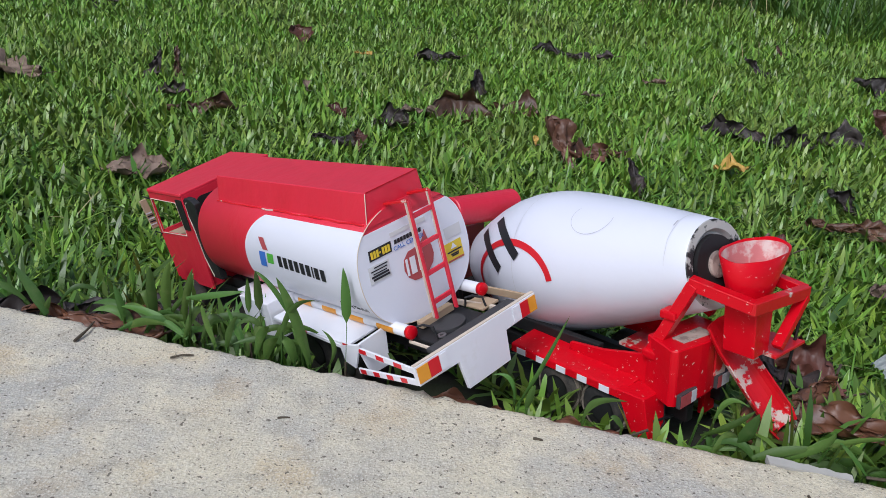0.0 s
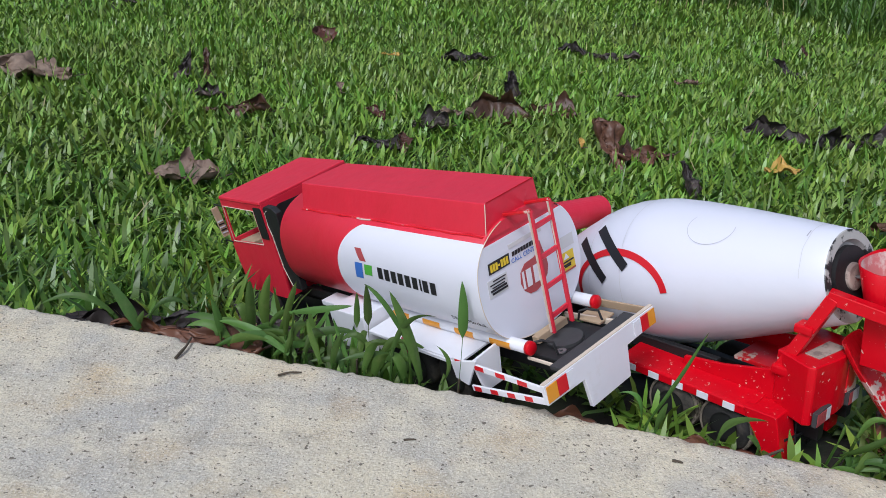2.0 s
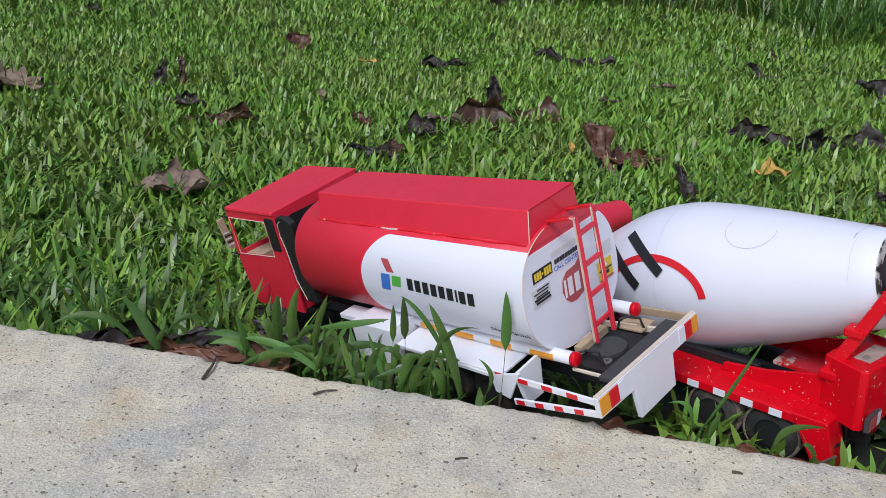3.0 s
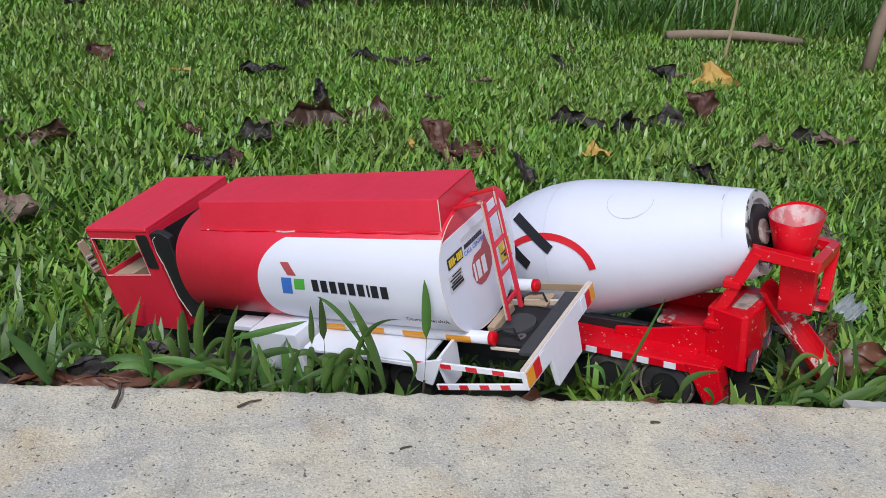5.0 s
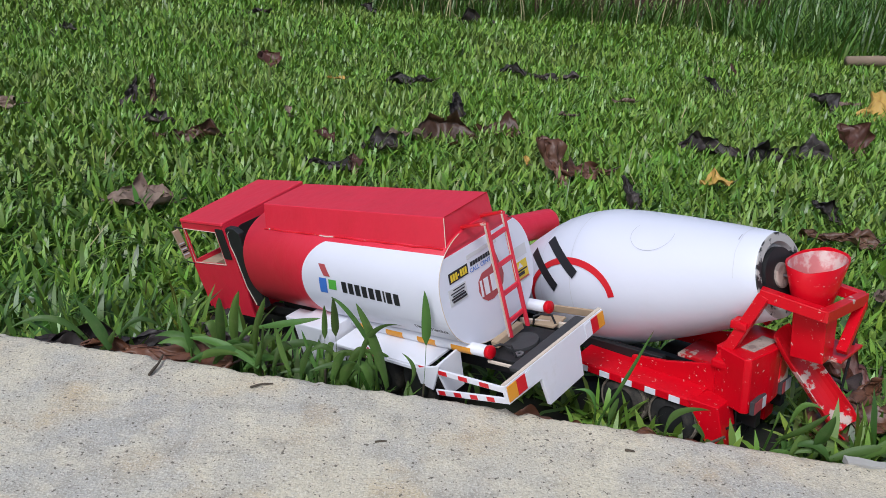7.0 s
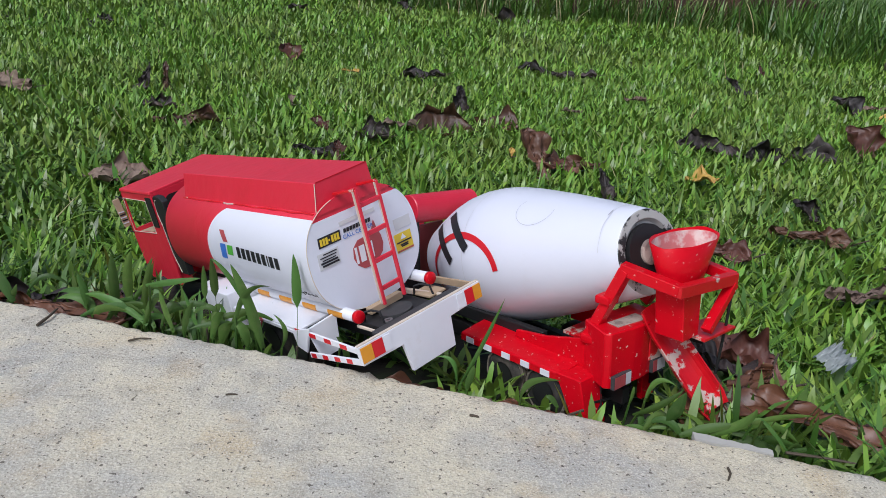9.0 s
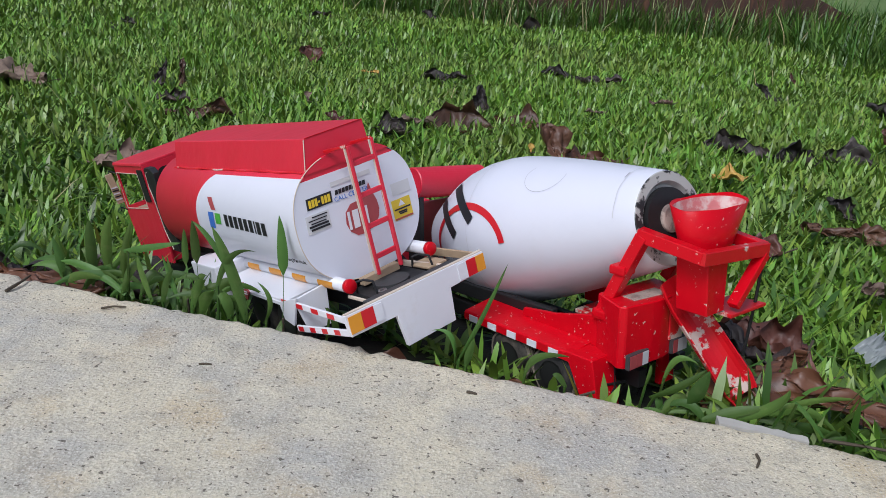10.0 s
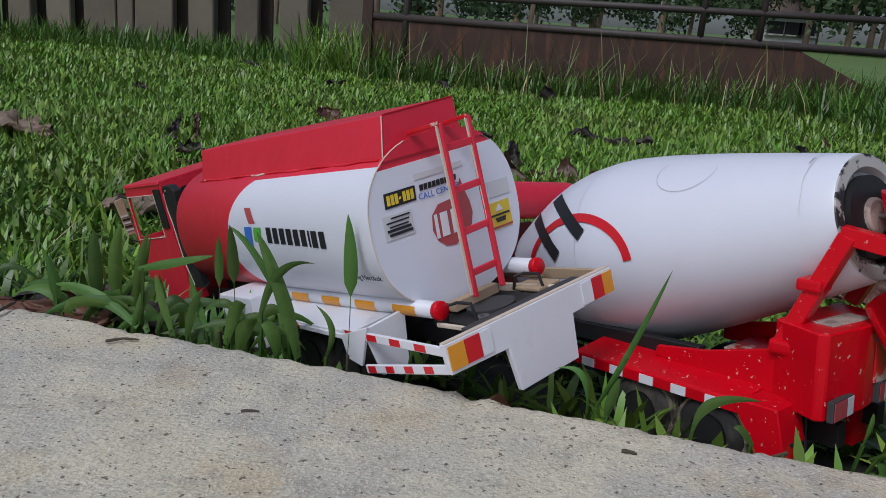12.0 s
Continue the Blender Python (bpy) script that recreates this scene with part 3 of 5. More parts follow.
    part("side_rail", bar((0.072, 0.004, -0.004), (0.068, 0.125, -0.005), 0.0025, 0.008), CARD, t, "bare card rail")
    part("cross_rail", bar((0.050, 0.006, -0.008), (0.040, 0.075, -0.006), 0.003, 0.006), PALECARD, t)
    # bumper with lamps and centre flap
    bum = part("bumper", prism([(-0.076, 0.0005), (0.0765, 0.0005), (0.0765, -0.0170), (0.0335, -0.0185), (0.0310, -0.0490), (-0.0235, -0.0500), (-0.0275, -0.0200), (-0.0745, -0.0190)], "y", 0.0035, -0.0010, 0.0005), WHITE, t, "white bumper board with a centre flap")
    part("raw_edge", box(-0.0755, 0.0760, -0.0006, 0.0032, 0.0004, 0.0014, 0.0002), PALECARD, bum)
    for x0, x1, mt in ((-0.0740, -0.0615, ORANGE), (-0.0612, -0.0490, TAPERED), (-0.0487, -0.040, WHITE), (0.0660, 0.0760, ORANGE), (0.0550, 0.0657, TAPERED), (0.0445, 0.0547, WHITE)):
        face_mark(rect(x0, x1, -0.0165, -0.0015), -0.0012, bum, "lamp", mt, {"amber_tape": "amber lamp of tape", "red_tape": "red lamp of tape"}.get(mt.name, "white lamp"), 0.0008)
    # near side guards with red marks, then skirts
    for za, zb, ye, mk in ((-0.0050, -0.0030, 0.112, 4), (-0.0160, -0.0275, 0.092, 4)):
        g = part("side_guard", bar((-0.0735, 0.002, za), (-0.0750, ye, zb), 0.0022, 0.0062), WHITE, t, "white guard strip with red marks")
        for k in range(mk):
            f = 0.16 + 0.235 * k
            p = Vector((-0.0735, 0.002, za)).lerp(Vector((-0.0750, ye, zb)), f)
            q = Vector((-0.0735, 0.002, za)).lerp(Vector((-0.0750, ye, zb)), f + 0.10)
            part("red_mark", bar(p - Vector((0.0009, 0, 0)), q - Vector((0.0009, 0, 0)), 0.0009, 0.0046, bev=0), TAPERED, g)
    part("wheel_guard", prism([(0.078, 0.004), (0.112, -0.004), (0.240, -0.001), (0.243, -0.0045), (0.114, -0.0080), (0.112, -0.022), (0.096, -0.026)], "x", -0.0765, -0.074, 0.0005), WHITE, t, "white mudguard side")
    part("wheel_guard_top", prism([(-0.0755, -0.004), (-0.0755, -0.0015), (-0.036, 0.0000), (-0.036, -0.0025)], "y", 0.100, 0.242, 0.0004), WHITE, t)
    part("wheel_guard_end", prism([(-0.068, -0.034), (-0.0755, 0.001), (-0.040, 0.004), (-0.046, -0.034)], "y", 0.084, 0.087, 0.0004), WHITE, t)
    pl = part("hazard_placard", prism([(0.180, 0.0065), (0.171, -0.003), (0.180, -0.0125), (0.189, -0.003)], "x", -0.0772, -0.0785, 0), DULLRED, t, "faded red diamond placard")
    part("flame_mark", prism([(0.178, 0.000), (0.180, 0.005), (0.182, 0.000)], "x", -0.0786, -0.0790, 0), WHITE, pl)
    for z in (-0.0035, -0.006):
        part("print_bar", prism([(0.175, z), (0.185, z), (0.185, z + 0.0012), (0.175, z + 0.0012)], "x", -0.0786, -0.0790, 0), WHITE, pl)
    part("side_box", box(-0.0765, -0.036, 0.247, 0.310, -0.032, 0.0125, 0.0012), WHITE, t, "white cardboard tool box")
    part("tank_step", box(-0.056, -0.034, 0.330, 0.360, -0.004, 0.002, 0.001), WHITE, t, "white step behind the cab")
    for x in (-0.034, 0.042):
        part("tank_rail", bar((x, 0.30, -0.004), (x, 0.44, -0.008), 0.004, 0.010), BLACK, t)
    for y in (0.13, 0.185, 0.50):
        build_wheel(-0.066, -0.046, y, -0.034, 0.0245, t)
        build_wheel(0.052, 0.072, y, -0.034, 0.0245, t)
    # cab: hollow shell of card with openings
    cab = part("cab", prism([(0.444, 0.112), (0.549, 0.112), (0.557, 0.060), (0.552, 0.014), (0.542, -0.016), (0.440, -0.014), (0.440, 0.020), (0.448, 0.060)], "x", -0.0525, -0.0500, 0.0004), RED, t, "red cardboard cab side")
    side = cab
    # opening of the side window, cut as a true hole by rebuilding the side in strips
    me = side.data
    me.clear_geometry()
    bm = bmesh.new()
    wall = [[(0.440, -0.014), (0.542, -0.016), (0.552, 0.014), (0.556, 0.052), (0.441, 0.058), (0.438, 0.020)],
            [(0.4665, 0.0565), (0.441, 0.058), (0.444, 0.112), (0.4665, 0.112)],
            [(0.5475, 0.0525), (0.5475, 0.112), (0.550, 0.112), (0.5565, 0.0520)],
            [(0.4665, 0.101), (0.5475, 0.101), (0.5475, 0.112), (0.4665, 0.112)]]
    for o in wall:
        lo = [bm.verts.new((-0.0530, u, v)) for u, v in o]
        hi = [bm.verts.new((-0.0505, u, v)) for u, v in o]
        bm.faces.new(lo); bm.faces.new(hi)
        for i in range(len(o)):
            bm.faces.new((lo[i], lo[(i + 1) % len(o)], hi[(i + 1) % len(o)], hi[i]))
    bmesh.ops.recalc_face_normals(bm, faces=bm.faces)
    bm.to_mesh(me); bm.free()
    far = part("cab_side", prism([(0.446, 0.058), (0.556, 0.054), (0.542, -0.012), (0.440, -0.012)], "x", 0.0735, 0.0760, 0.0004), RED, t)
    part("pillar", prism([(0.446, 0.0585), (0.470, 0.0575), (0.470, 0.1185), (0.446, 0.1185)], "x", 0.0735, 0.0760, 0.0004), RED, far)
    part("pillar", prism([(0.546, 0.0548), (0.5555, 0.0543), (0.5495, 0.1185), (0.544, 0.1185)], "x", 0.0735, 0.0760, 0.0004), RED, far)
    part("cab_roof", prism([(-0.0545, 0.1105), (-0.0535, 0.1145), (0.0765, 0.1220), (0.0770, 0.1180)], "y", 0.4430, 0.5500, 0.0008), RED, t, "flat red cab roof")
    part("cab_back", prism([(-0.0525, -0.012), (-0.0525, 0.111), (0.0755, 0.118), (0.0755, -0.012)], "y", 0.4430, 0.4455, 0.0003), RED, t)
    part("cab_front", prism([(-0.0525, -0.014), (-0.0525, 0.055), (0.0755, 0.058), (0.0755, -0.012)], "y", 0.5480, 0.5520, 0.0003), RED, t)
    part("dashboard", box(-0.048, 0.072, 0.515, 0.548, 0.040, 0.050), CARD, t, "bare card dashboard")
    part("black_quarter_window", prism(round_rect(0.4455, 0.4630, 0.066, 0.1065, 0.002), "x", -0.0534, -0.0544, 0), BLACK, t, "black painted quarter window")
    part("air_intake", prism([(0.4425, 0.106), (0.4375, 0.1090), (0.4220, 0.1085), (0.4120, 0.103), (0.4130, 0.086), (0.4080, 0.055), (0.4060, 0.004), (0.4270, 0.004), (0.4365, 0.030), (0.4390, 0.070), (0.4425, 0.085)], "x", -0.0520, -0.0440, 0.0006), BLACK, t, "black intake duct behind the cab")
    edge = [(-0.0525, 0.4330, 0.104), (-0.0525, 0.4390, 0.1005), (-0.0525, 0.4405, 0.085), (-0.0525, 0.4370, 0.070), (-0.0525, 0.4345, 0.030), (-0.0525, 0.4250, 0.006)]
    part("raw_edge", tube(edge, 0.0006, 5), PALECARD, t)
    part("back_window", prism(round_rect(-0.036, 0.050, 0.064, 0.104, 0.008), "y", 0.4428, 0.4418, 0), BLACK, t, "black painted rear cab window")
    win = [(-0.0533, 0.4665, 0.101), (-0.0533, 0.5475, 0.101), (-0.0533, 0.5475, 0.0525), (-0.0533, 0.4665, 0.0565), (-0.0533, 0.4665, 0.101)]
    part("window_edge", tube(win, 0.0006, 5), PALECARD, t, "raw card edge of the window")
    mir = part("side_mirror", bar((-0.0615, 0.557, 0.101), (-0.0570, 0.557, 0.060), 0.0090, 0.004, (0, 1, 0)), CARD, t, "brown card mirror with printed paper")
    for k in range(5):
        part("print_bar", box(-0.0640 + 0.0004 * k, -0.0558 + 0.0004 * k, 0.5542, 0.5548, 0.081 - 0.004 * k, 0.0828 - 0.004 * k, 0), INK if k % 2 else GREYLAB, mir)
    for z in (0.100, 0.050):
        part("mirror_wire", tube([(-0.060, 0.557, z), (-0.058, 0.562, z + 0.004), (-0.053, 0.552, z)], 0.0010, 5), BLACK, t)


# ---- model mixer truck, in its own frame ----
DRUM_REAR, DRUM_FRONT = Vector((0.043, 0.006, 0.1115)), Vector((0.078, 0.330, 0.0235))


def drum_frame():
    d = (DRUM_FRONT - DRUM_REAR).normalized()
    x = d.cross(Vector((0, 0, 1))).normalized()
    m = Matrix((x, d, x.cross(d))).transposed().to_4x4()
    m.translation = DRUM_REAR
    return m


DRUM_PROFILE = [(0.0, 0.0398), (0.0015, 0.0408), (0.050, 0.0515), (0.100, 0.0618), (0.150, 0.0708), (0.180, 0.0748), (0.196, 0.0755), (0.220, 0.0745), (0.242, 0.0708), (0.262, 0.0650), (0.292, 0.0535), (0.320, 0.0415), (0.322, 0.039)]


def drum_r(s):
    for (a, ra), (b, rb) in zip(DRUM_PROFILE, DRUM_PROFILE[1:]):
        if s <= b:
            return ra + (rb - ra) * (s - a) / (b - a)
    return DRUM_PROFILE[-1][1]


def drum_mark(path, width, material, parent, name, label="", grow=0.0010):
    """A strip laid on the drum along (s, angle in degrees) points; angle 180 is the near side, 90 up."""
    bm = bmesh.new()
    rows = []
    for i, (s, a) in enumerate(path):
        p0, p1 = path[max(0, i - 1)], path[min(len(path) - 1, i + 1)]
        r = drum_r(s) + grow
        ds, da = p1[0] - p0[0], radians(p1[1] - p0[1]) * r
        L = math.hypot(ds, da) or 1
        ns, na = -da / L * width / 2, ds / L * width / 2
        row = []
        for k in (-1, 1):
            s2, a2 = s + k * ns, radians(a) + k * na / r
            rr = drum_r(s2) + grow
            row.append(bm.verts.new((rr * math.cos(a2), s2, rr * math.sin(a2))))
        rows.append(row)
    for a, b in zip(rows, rows[1:]):
        bm.faces.new((a[0], a[1], b[1], b[0]))
    bm.transform(drum_frame())
    return part(name, bm, material, parent, label, smooth=True)


def build_mixer():
    t = thing("mixer_truck", MIXER, "handmade red cardboard model concrete mixer truck with a white drum", "model truck")
    dm = drum_frame()
    fine = []
    for (a, ra), (b, rb) in zip(DRUM_PROFILE, DRUM_PROFILE[1:]):
        fine += [(a + (b - a) * k / 3, ra + (rb - ra) * k / 3) for k in range(3)]
    fine.append(DRUM_PROFILE[-1])
    drum = part("drum", lathe(fine, 64, dm, cap0=False), WHITEPAPER, t, "tapered white paper drum", smooth=True)
    part("drum_end", lathe([(0.0002, 0.0405), (-0.0006, 0.0398), (-0.0006, 0.0320), (0.004, 0.0290), (0.006, 0.0)], 48, dm, cap0=False, cap1=False), DRUMEND, drum, "black drum end with peeling paper", smooth=False)
    part("inner_disc", lathe([(-0.0012, 0.0265), (0.0035, 0.0270)], 40, dm), BLACK, drum, "black inner disc")
    part("hub", lathe([(-0.004, 0.0100), (-0.003, 0.0120), (0.002, 0.0125)], 24, dm), HUBCARD, drum, "mottled card hub")
    part("axle", rod(dm @ Vector((0, 0.0, 0)), dm @ Vector((0, -0.030, -0.002)), 0.0016, 8), STEELWIRE, drum)
    # seams, pencil arc, red arc and two black strokes
    for s, a0, a1 in ((0.196, 60, 250), (0.246, 90, 230), (0.020, 70, 170)):
        drum_mark([(s + 0.0003 * math.sin(k * 0.7), a0 + (a1 - a0) * k / 30) for k in range(31)], 0.0005, GREYLAB, drum, "paper_seam", grow=0.0008)
    drum_mark([(0.022, 110 + k) for k in range(0, 12, 2)], 0.0010, PENCIL, drum, "worn_mark", grow=0.0006)
    drum_mark([(0.108 + 0.023 * math.cos(radians(170 + 10 * k)), 125 + 18 * math.sin(radians(10 * k - 10))) for k in range(0, 23)], 0.0004, PENCIL, drum, "pencil_arc", "thin pencil arc", 0.0006)
    # red arc: rises from the near flank over the front of the drum and comes down the nose
    arc = [(0.206 - 0.060 * math.cos(radians(6 * k)), 184 - 31 * math.sin(radians(6 * k))) for k in range(0, 31)]
    arc += [(0.266, 184 + 4 * k) for k in range(1, 10)]
    drum_mark(arc, 0.0072, TAPERED, drum, "red_arc", "red paper arc")
    drum_mark([(0.2132 - 0.0076 * k, 148 + 5.2 * k) for k in (-3.3, -2.2, -1.1, 0, 1.1, 2.2, 3.3)][::-1], 0.0105, INK, drum, "black_stroke", "black paper stroke", 0.0016)
    drum_mark([(0.2426 - 0.0076 * k, 157 + 5.6 * k) for k in (-3.3, -2.2, -1.1, 0, 1.1, 2.2, 3.3)][::-1], 0.0105, INK, drum, "black_stroke", "", 0.0016)
    # chassis
    for x in (0.012, 0.068):
        part("chassis_beam", box(x - 0.005, x + 0.005, 0.0, 0.42, -0.032, -0.016), BLACK, t, "black chassis beam")
    part("drum_cradle", prism([(0.10, -0.002), (0.26, -0.008), (0.26, 0.006), (0.10, 0.012)], "x", 0.004, 0.012, 0.0006), BLACK, t, "black drum cradle rail")
    part("bed_plate", box(0.036, 0.084, 0.045, 0.100, 0.002, 0.006), REDCHIP, t, "worn red bed plate")
    part("far_panel", prism([(0.030, 0.0), (0.130, -0.004), (0.130, 0.010), (0.030, 0.030)], "x", 0.084, 0.087, 0.0005), REDWORN, t)
    # near fender with white marks, rear leg and inner panel
    fen = part("fender", prism([(-0.030, -0.013), (-0.030, -0.0055), (-0.0285, -0.0040), (0.006, 0.0010), (0.006, -0.002), (-0.027, -0.0065), (-0.027, -0.013)], "y", 0.046, 0.186, 0.0004), REDWORN, t, "scraped red fender over the wheels")
    for k in range(5):
        y = 0.060 + k * 0.0265
        part("white_mark", box(-0.0308, -0.0300, y, y + 0.0115, -0.0125, -0.0062, 0), WHITE, fen)
    part("fender_leg", prism([(0.052, -0.0030), (0.021, -0.0025), (0.011, -0.050), (0.026, -0.053), (0.047, -0.013)], "x", -0.0312, -0.0030, 0.0008), REDWORN, t, "red mudguard end with scraped edges")
    part("inner_panel", prism([(0.030, -0.004), (0.132, 0.000), (0.130, 0.008), (0.090, 0.0135), (0.030, 0.029)], "x", -0.0035, 0.0005, 0.0006), REDWORN, t, "raised red panel")
    # rear body with lamps
    round_back = [(-0.0185, 0.005), (-0.0150, 0.0), (-0.006, -0.0012), (0.004, -0.0030), (0.014, -0.0052), (0.024, -0.0060), (0.034, -0.0055), (0.044, -0.0040), (0.054, -0.0035), (0.0620, -0.0015)]
    part("rear_body", prism(round_back + [(0.0660, 0.034), (-0.0040, 0.040)], "z", -0.008, 0.047, 0.001), REDWORN, t, "chipped red rear housing with a rounded back")
    part("housing_top", prism([(0.002, 0.006), (0.040, 0.000), (0.042, 0.016), (0.004, 0.020)], "z", 0.0468, 0.0478, 0.0003), HUBCARD, t, "bare tan top of the housing")
    part("scraped_patch", prism([(0.036, -0.0020), (0.056, -0.0040), (0.054, -0.0075), (0.038, -0.0060)], "z", 0.006, 0.034, 0.0004), REDSCRAPE, t, "scraped corner of the housing")
    for x in (-0.0165, 0.0400):
        lp = part("tail_lamp", prism(rect(x + 0.0004, x + 0.0262 - (0.005 if x > 0 else 0), -0.0070, 0.0063), "y", -0.0020 - 0.05 * max(0, x), -0.0062 - 0.05 * max(0, x), 0.0003), GREYDARK, t, "printed paper tail lamp")
        yy = -0.0064 - 0.05 * max(0, x)
        for k, mt in enumerate((DULLRED, DULLRED, GREYLAB)):
            w = 0.0078 - (0.0016 if x > 0 else 0)
            face_mark(rect(x + 0.0012 + k * (w + 0.0004), x + 0.0012 + k * (w + 0.0004) + w, -0.0062, 0.0055), yy, lp, "lens", mt if x < 0 else (GREYLAB if k else DULLRED))
    for y, x in ((0.012, -0.012), (0.018, 0.012), (0.012, 0.034)):
        part("frame_wire", tube([(x, y, -0.008), (x + 0.002, y, -0.03), (x - 0.004, y + 0.006, -0.052)], 0.0012, 6), BLACK, t)
    part("frame_wire", tube([(-0.022, 0.016, -0.026), (0.010, 0.014, -0.031), (0.040, 0.014, -0.028)], 0.0012, 6), BLACK, t)
    part("rear_leg", box(0.052, 0.072, 0.010, 0.016, -0.046, -0.006), REDWORN, t)
    # tubular frame that carries the hopper
    A, B, C, D, F = (0.004, 0.002, 0.104), (0.016, -0.047, 0.094), (0.096, -0.053, 0.088), (0.086, 0.004, 0.100), (-0.002, 0.036, 0.030)
    fr = part("hopper_frame", bar(F, A, 0.0105, 0.0105, (1, 0, 0)), REDWORN, t, "chipped red square-bar frame")
    part("beam", bar((A[0], A[1] + 0.005, A[2] + 0.001), B, 0.0115, 0.0105), REDWORN, fr)
    part("beam", bar((B[0] - 0.005, B[1], B[2]), C, 0.0090, 0.0110), REDCHIP, fr)
    part("beam", bar(C, D, 0.0095, 0.0100), REDWORN, fr)
    part("beam", bar(D, (0.078, 0.030, 0.046), 0.0095, 0.0095, (1, 0, 0)), REDWORN, fr)
    part("collar", box(-0.0065, 0.0095, 0.012, 0.028, 0.0680, 0.0760, 0.002), REDWORN, fr, "worn red collar").matrix_local = Matrix.Translation((0, 0, 0))
    part("foot_block", box(-0.0095, 0.0075, 0.024, 0.042, 0.0255, 0.0345, 0.0025), REDWORN, fr)
    # box under the hopper and its braces
    part("hopper_box", prism([(0.024, 0.090), (0.053, 0.090), (0.053, 0.041), (0.028, 0.041)], "y", -0.046, -0.016, 0.0008), REDWORN, t, "red box under the hopper")
    part("brace", bar((0.094, -0.053, 0.084), (0.056, -0.052, 0.046), 0.0075, 0.0095, (0, 1, 0)), REDWORN, t)
    part("shelf", prism([(0.050, -0.055), (0.100, -0.057), (0.096, -0.026), (0.052, -0.022)], "z", 0.0370, 0.0400, 0.0005), REDCHIP, t, "worn red shelf")
    part("support_wire", tube([(0.098, -0.052, 0.088), (0.094, -0.050, 0.040), (0.090, -0.046, -0.010)], 0.0014, 6), BLACK, t)
    # funnel: open cone with a thin wall
    fm = Matrix.Translation((0.0575, -0.0215, 0.0)) @ Matrix.Diagonal((1.24, 0.72, 1, 1)) @ Matrix.Rotation(radians(90), 4, "X")
    prof = [(0.086, 0.0218), (0.1285, 0.0345), (0.1288, 0.0336), (0.0865, 0.0208)]
    bm = lathe(prof, 30, fm, False, False)
    for v in bm.verts:
        if v.co.z > 0.12:
            a = math.atan2((v.co.y + 0.0215) / 0.72, (v.co.x - 0.0575) / 1.24)
            v.co.z += 0.0006 * math.sin(3 * a + 0.6) + 0.0004 * math.sin(7 * a)
    part("funnel", bm, REDWORN, t, "red paper funnel with a wavy worn rim", smooth=True)
    part("funnel_lining", lathe([(0.088, 0.0204), (0.1265, 0.0322)], 30, fm, False, False), PINK, t, "pale scuffed inside of the funnel", smooth=True)
    part("funnel_floor", lathe([(0.0880, 0.0001), (0.0880, 0.0204)], 24, fm, False, False), PALECARD, t)
    # discharge chute: half-round trough
    p, q = Vector((0.034, -0.006, 0.062)), Vector((0.064, -0.068, -0.032))
    d = (q - p).normalized()
    x = d.cross(Vector((-0.25, -0.70, 0.60))).normalized()
    n = x.cross(d)
    bm = bmesh.new()
    rows = []
    for i in range(11):
        f = i / 10
        c = p.lerp(q, f)
        w = (0.0160 + 0.0025 * f) * (1 - 0.25 * max(0.0, 0.15 - f) / 0.15 - 0.18 * max(0.0, f - 0.9) / 0.1)
        row = []
        for rr in (w, w - 0.0014):
            row += [bm.verts.new(c + x * rr * math.cos(radians(180 + 18 * k)) + n * 0.75 * rr * math.sin(radians(180 + 18 * k))) for k in range(11)]
        rows.append(row)
    for a, b in zip(rows, rows[1:]):
        for k in range(10):
            bm.faces.new((a[k], a[k + 1], b[k + 1], b[k]))
            bm.faces.new((a[11 + k], b[11 + k], b[12 + k], a[12 + k]))
        bm.faces.new((a[0], b[0], b[11], a[11]))
        bm.faces.new((a[10], a[21], b[21], b[10]))
    for r in (rows[0], rows[-1]):
        for k in range(10):
            bm.faces.new((r[k], r[11 + k], r[12 + k], r[k + 1]))
    part("chute", bm, REDSCRAPE, t, "scraped red half-round chute", smooth=False)
    # wheels with wound cord
    for y in (0.070, 0.126):
        build_wheel(-0.027, -0.005, y, -0.034, 0.0250, t, True)
        build_wheel(0.085, 0.107, y, -0.034, 0.0250, t)
    for x in (-0.026, 0.086):
        build_wheel(x, x + 0.020, 0.40, -0.034, 0.0250, t)
    # water tank across the truck, its rack and the cab in front
    part("water_tank", lathe([(-0.001, 0.0168), (0.0, 0.0178), (0.100, 0.0178), (0.101, 0.0168)], 36, Matrix.Translation((0.022, 0.335, 0.0935)) @ Matrix.Rotation(radians(5), 4, "Y") @ Matrix.Rotation(radians(-90), 4, "Z")), RED, t, "red water tank of rolled card", smooth=False)
    part("tank_rack", box(0.024, 0.030, 0.325, 0.348, -0.018, 0.080), BLACK, t)
    part("rack_panel", box(0.034, 0.085, 0.345, 0.349, 0.000, 0.066), DULLRED, t)
    part("cab", box(-0.018, 0.080, 0.375, 0.460, -0.020, 0.060, 0.004), RED, t, "red card cab")


build_tanker()
build_mixer()


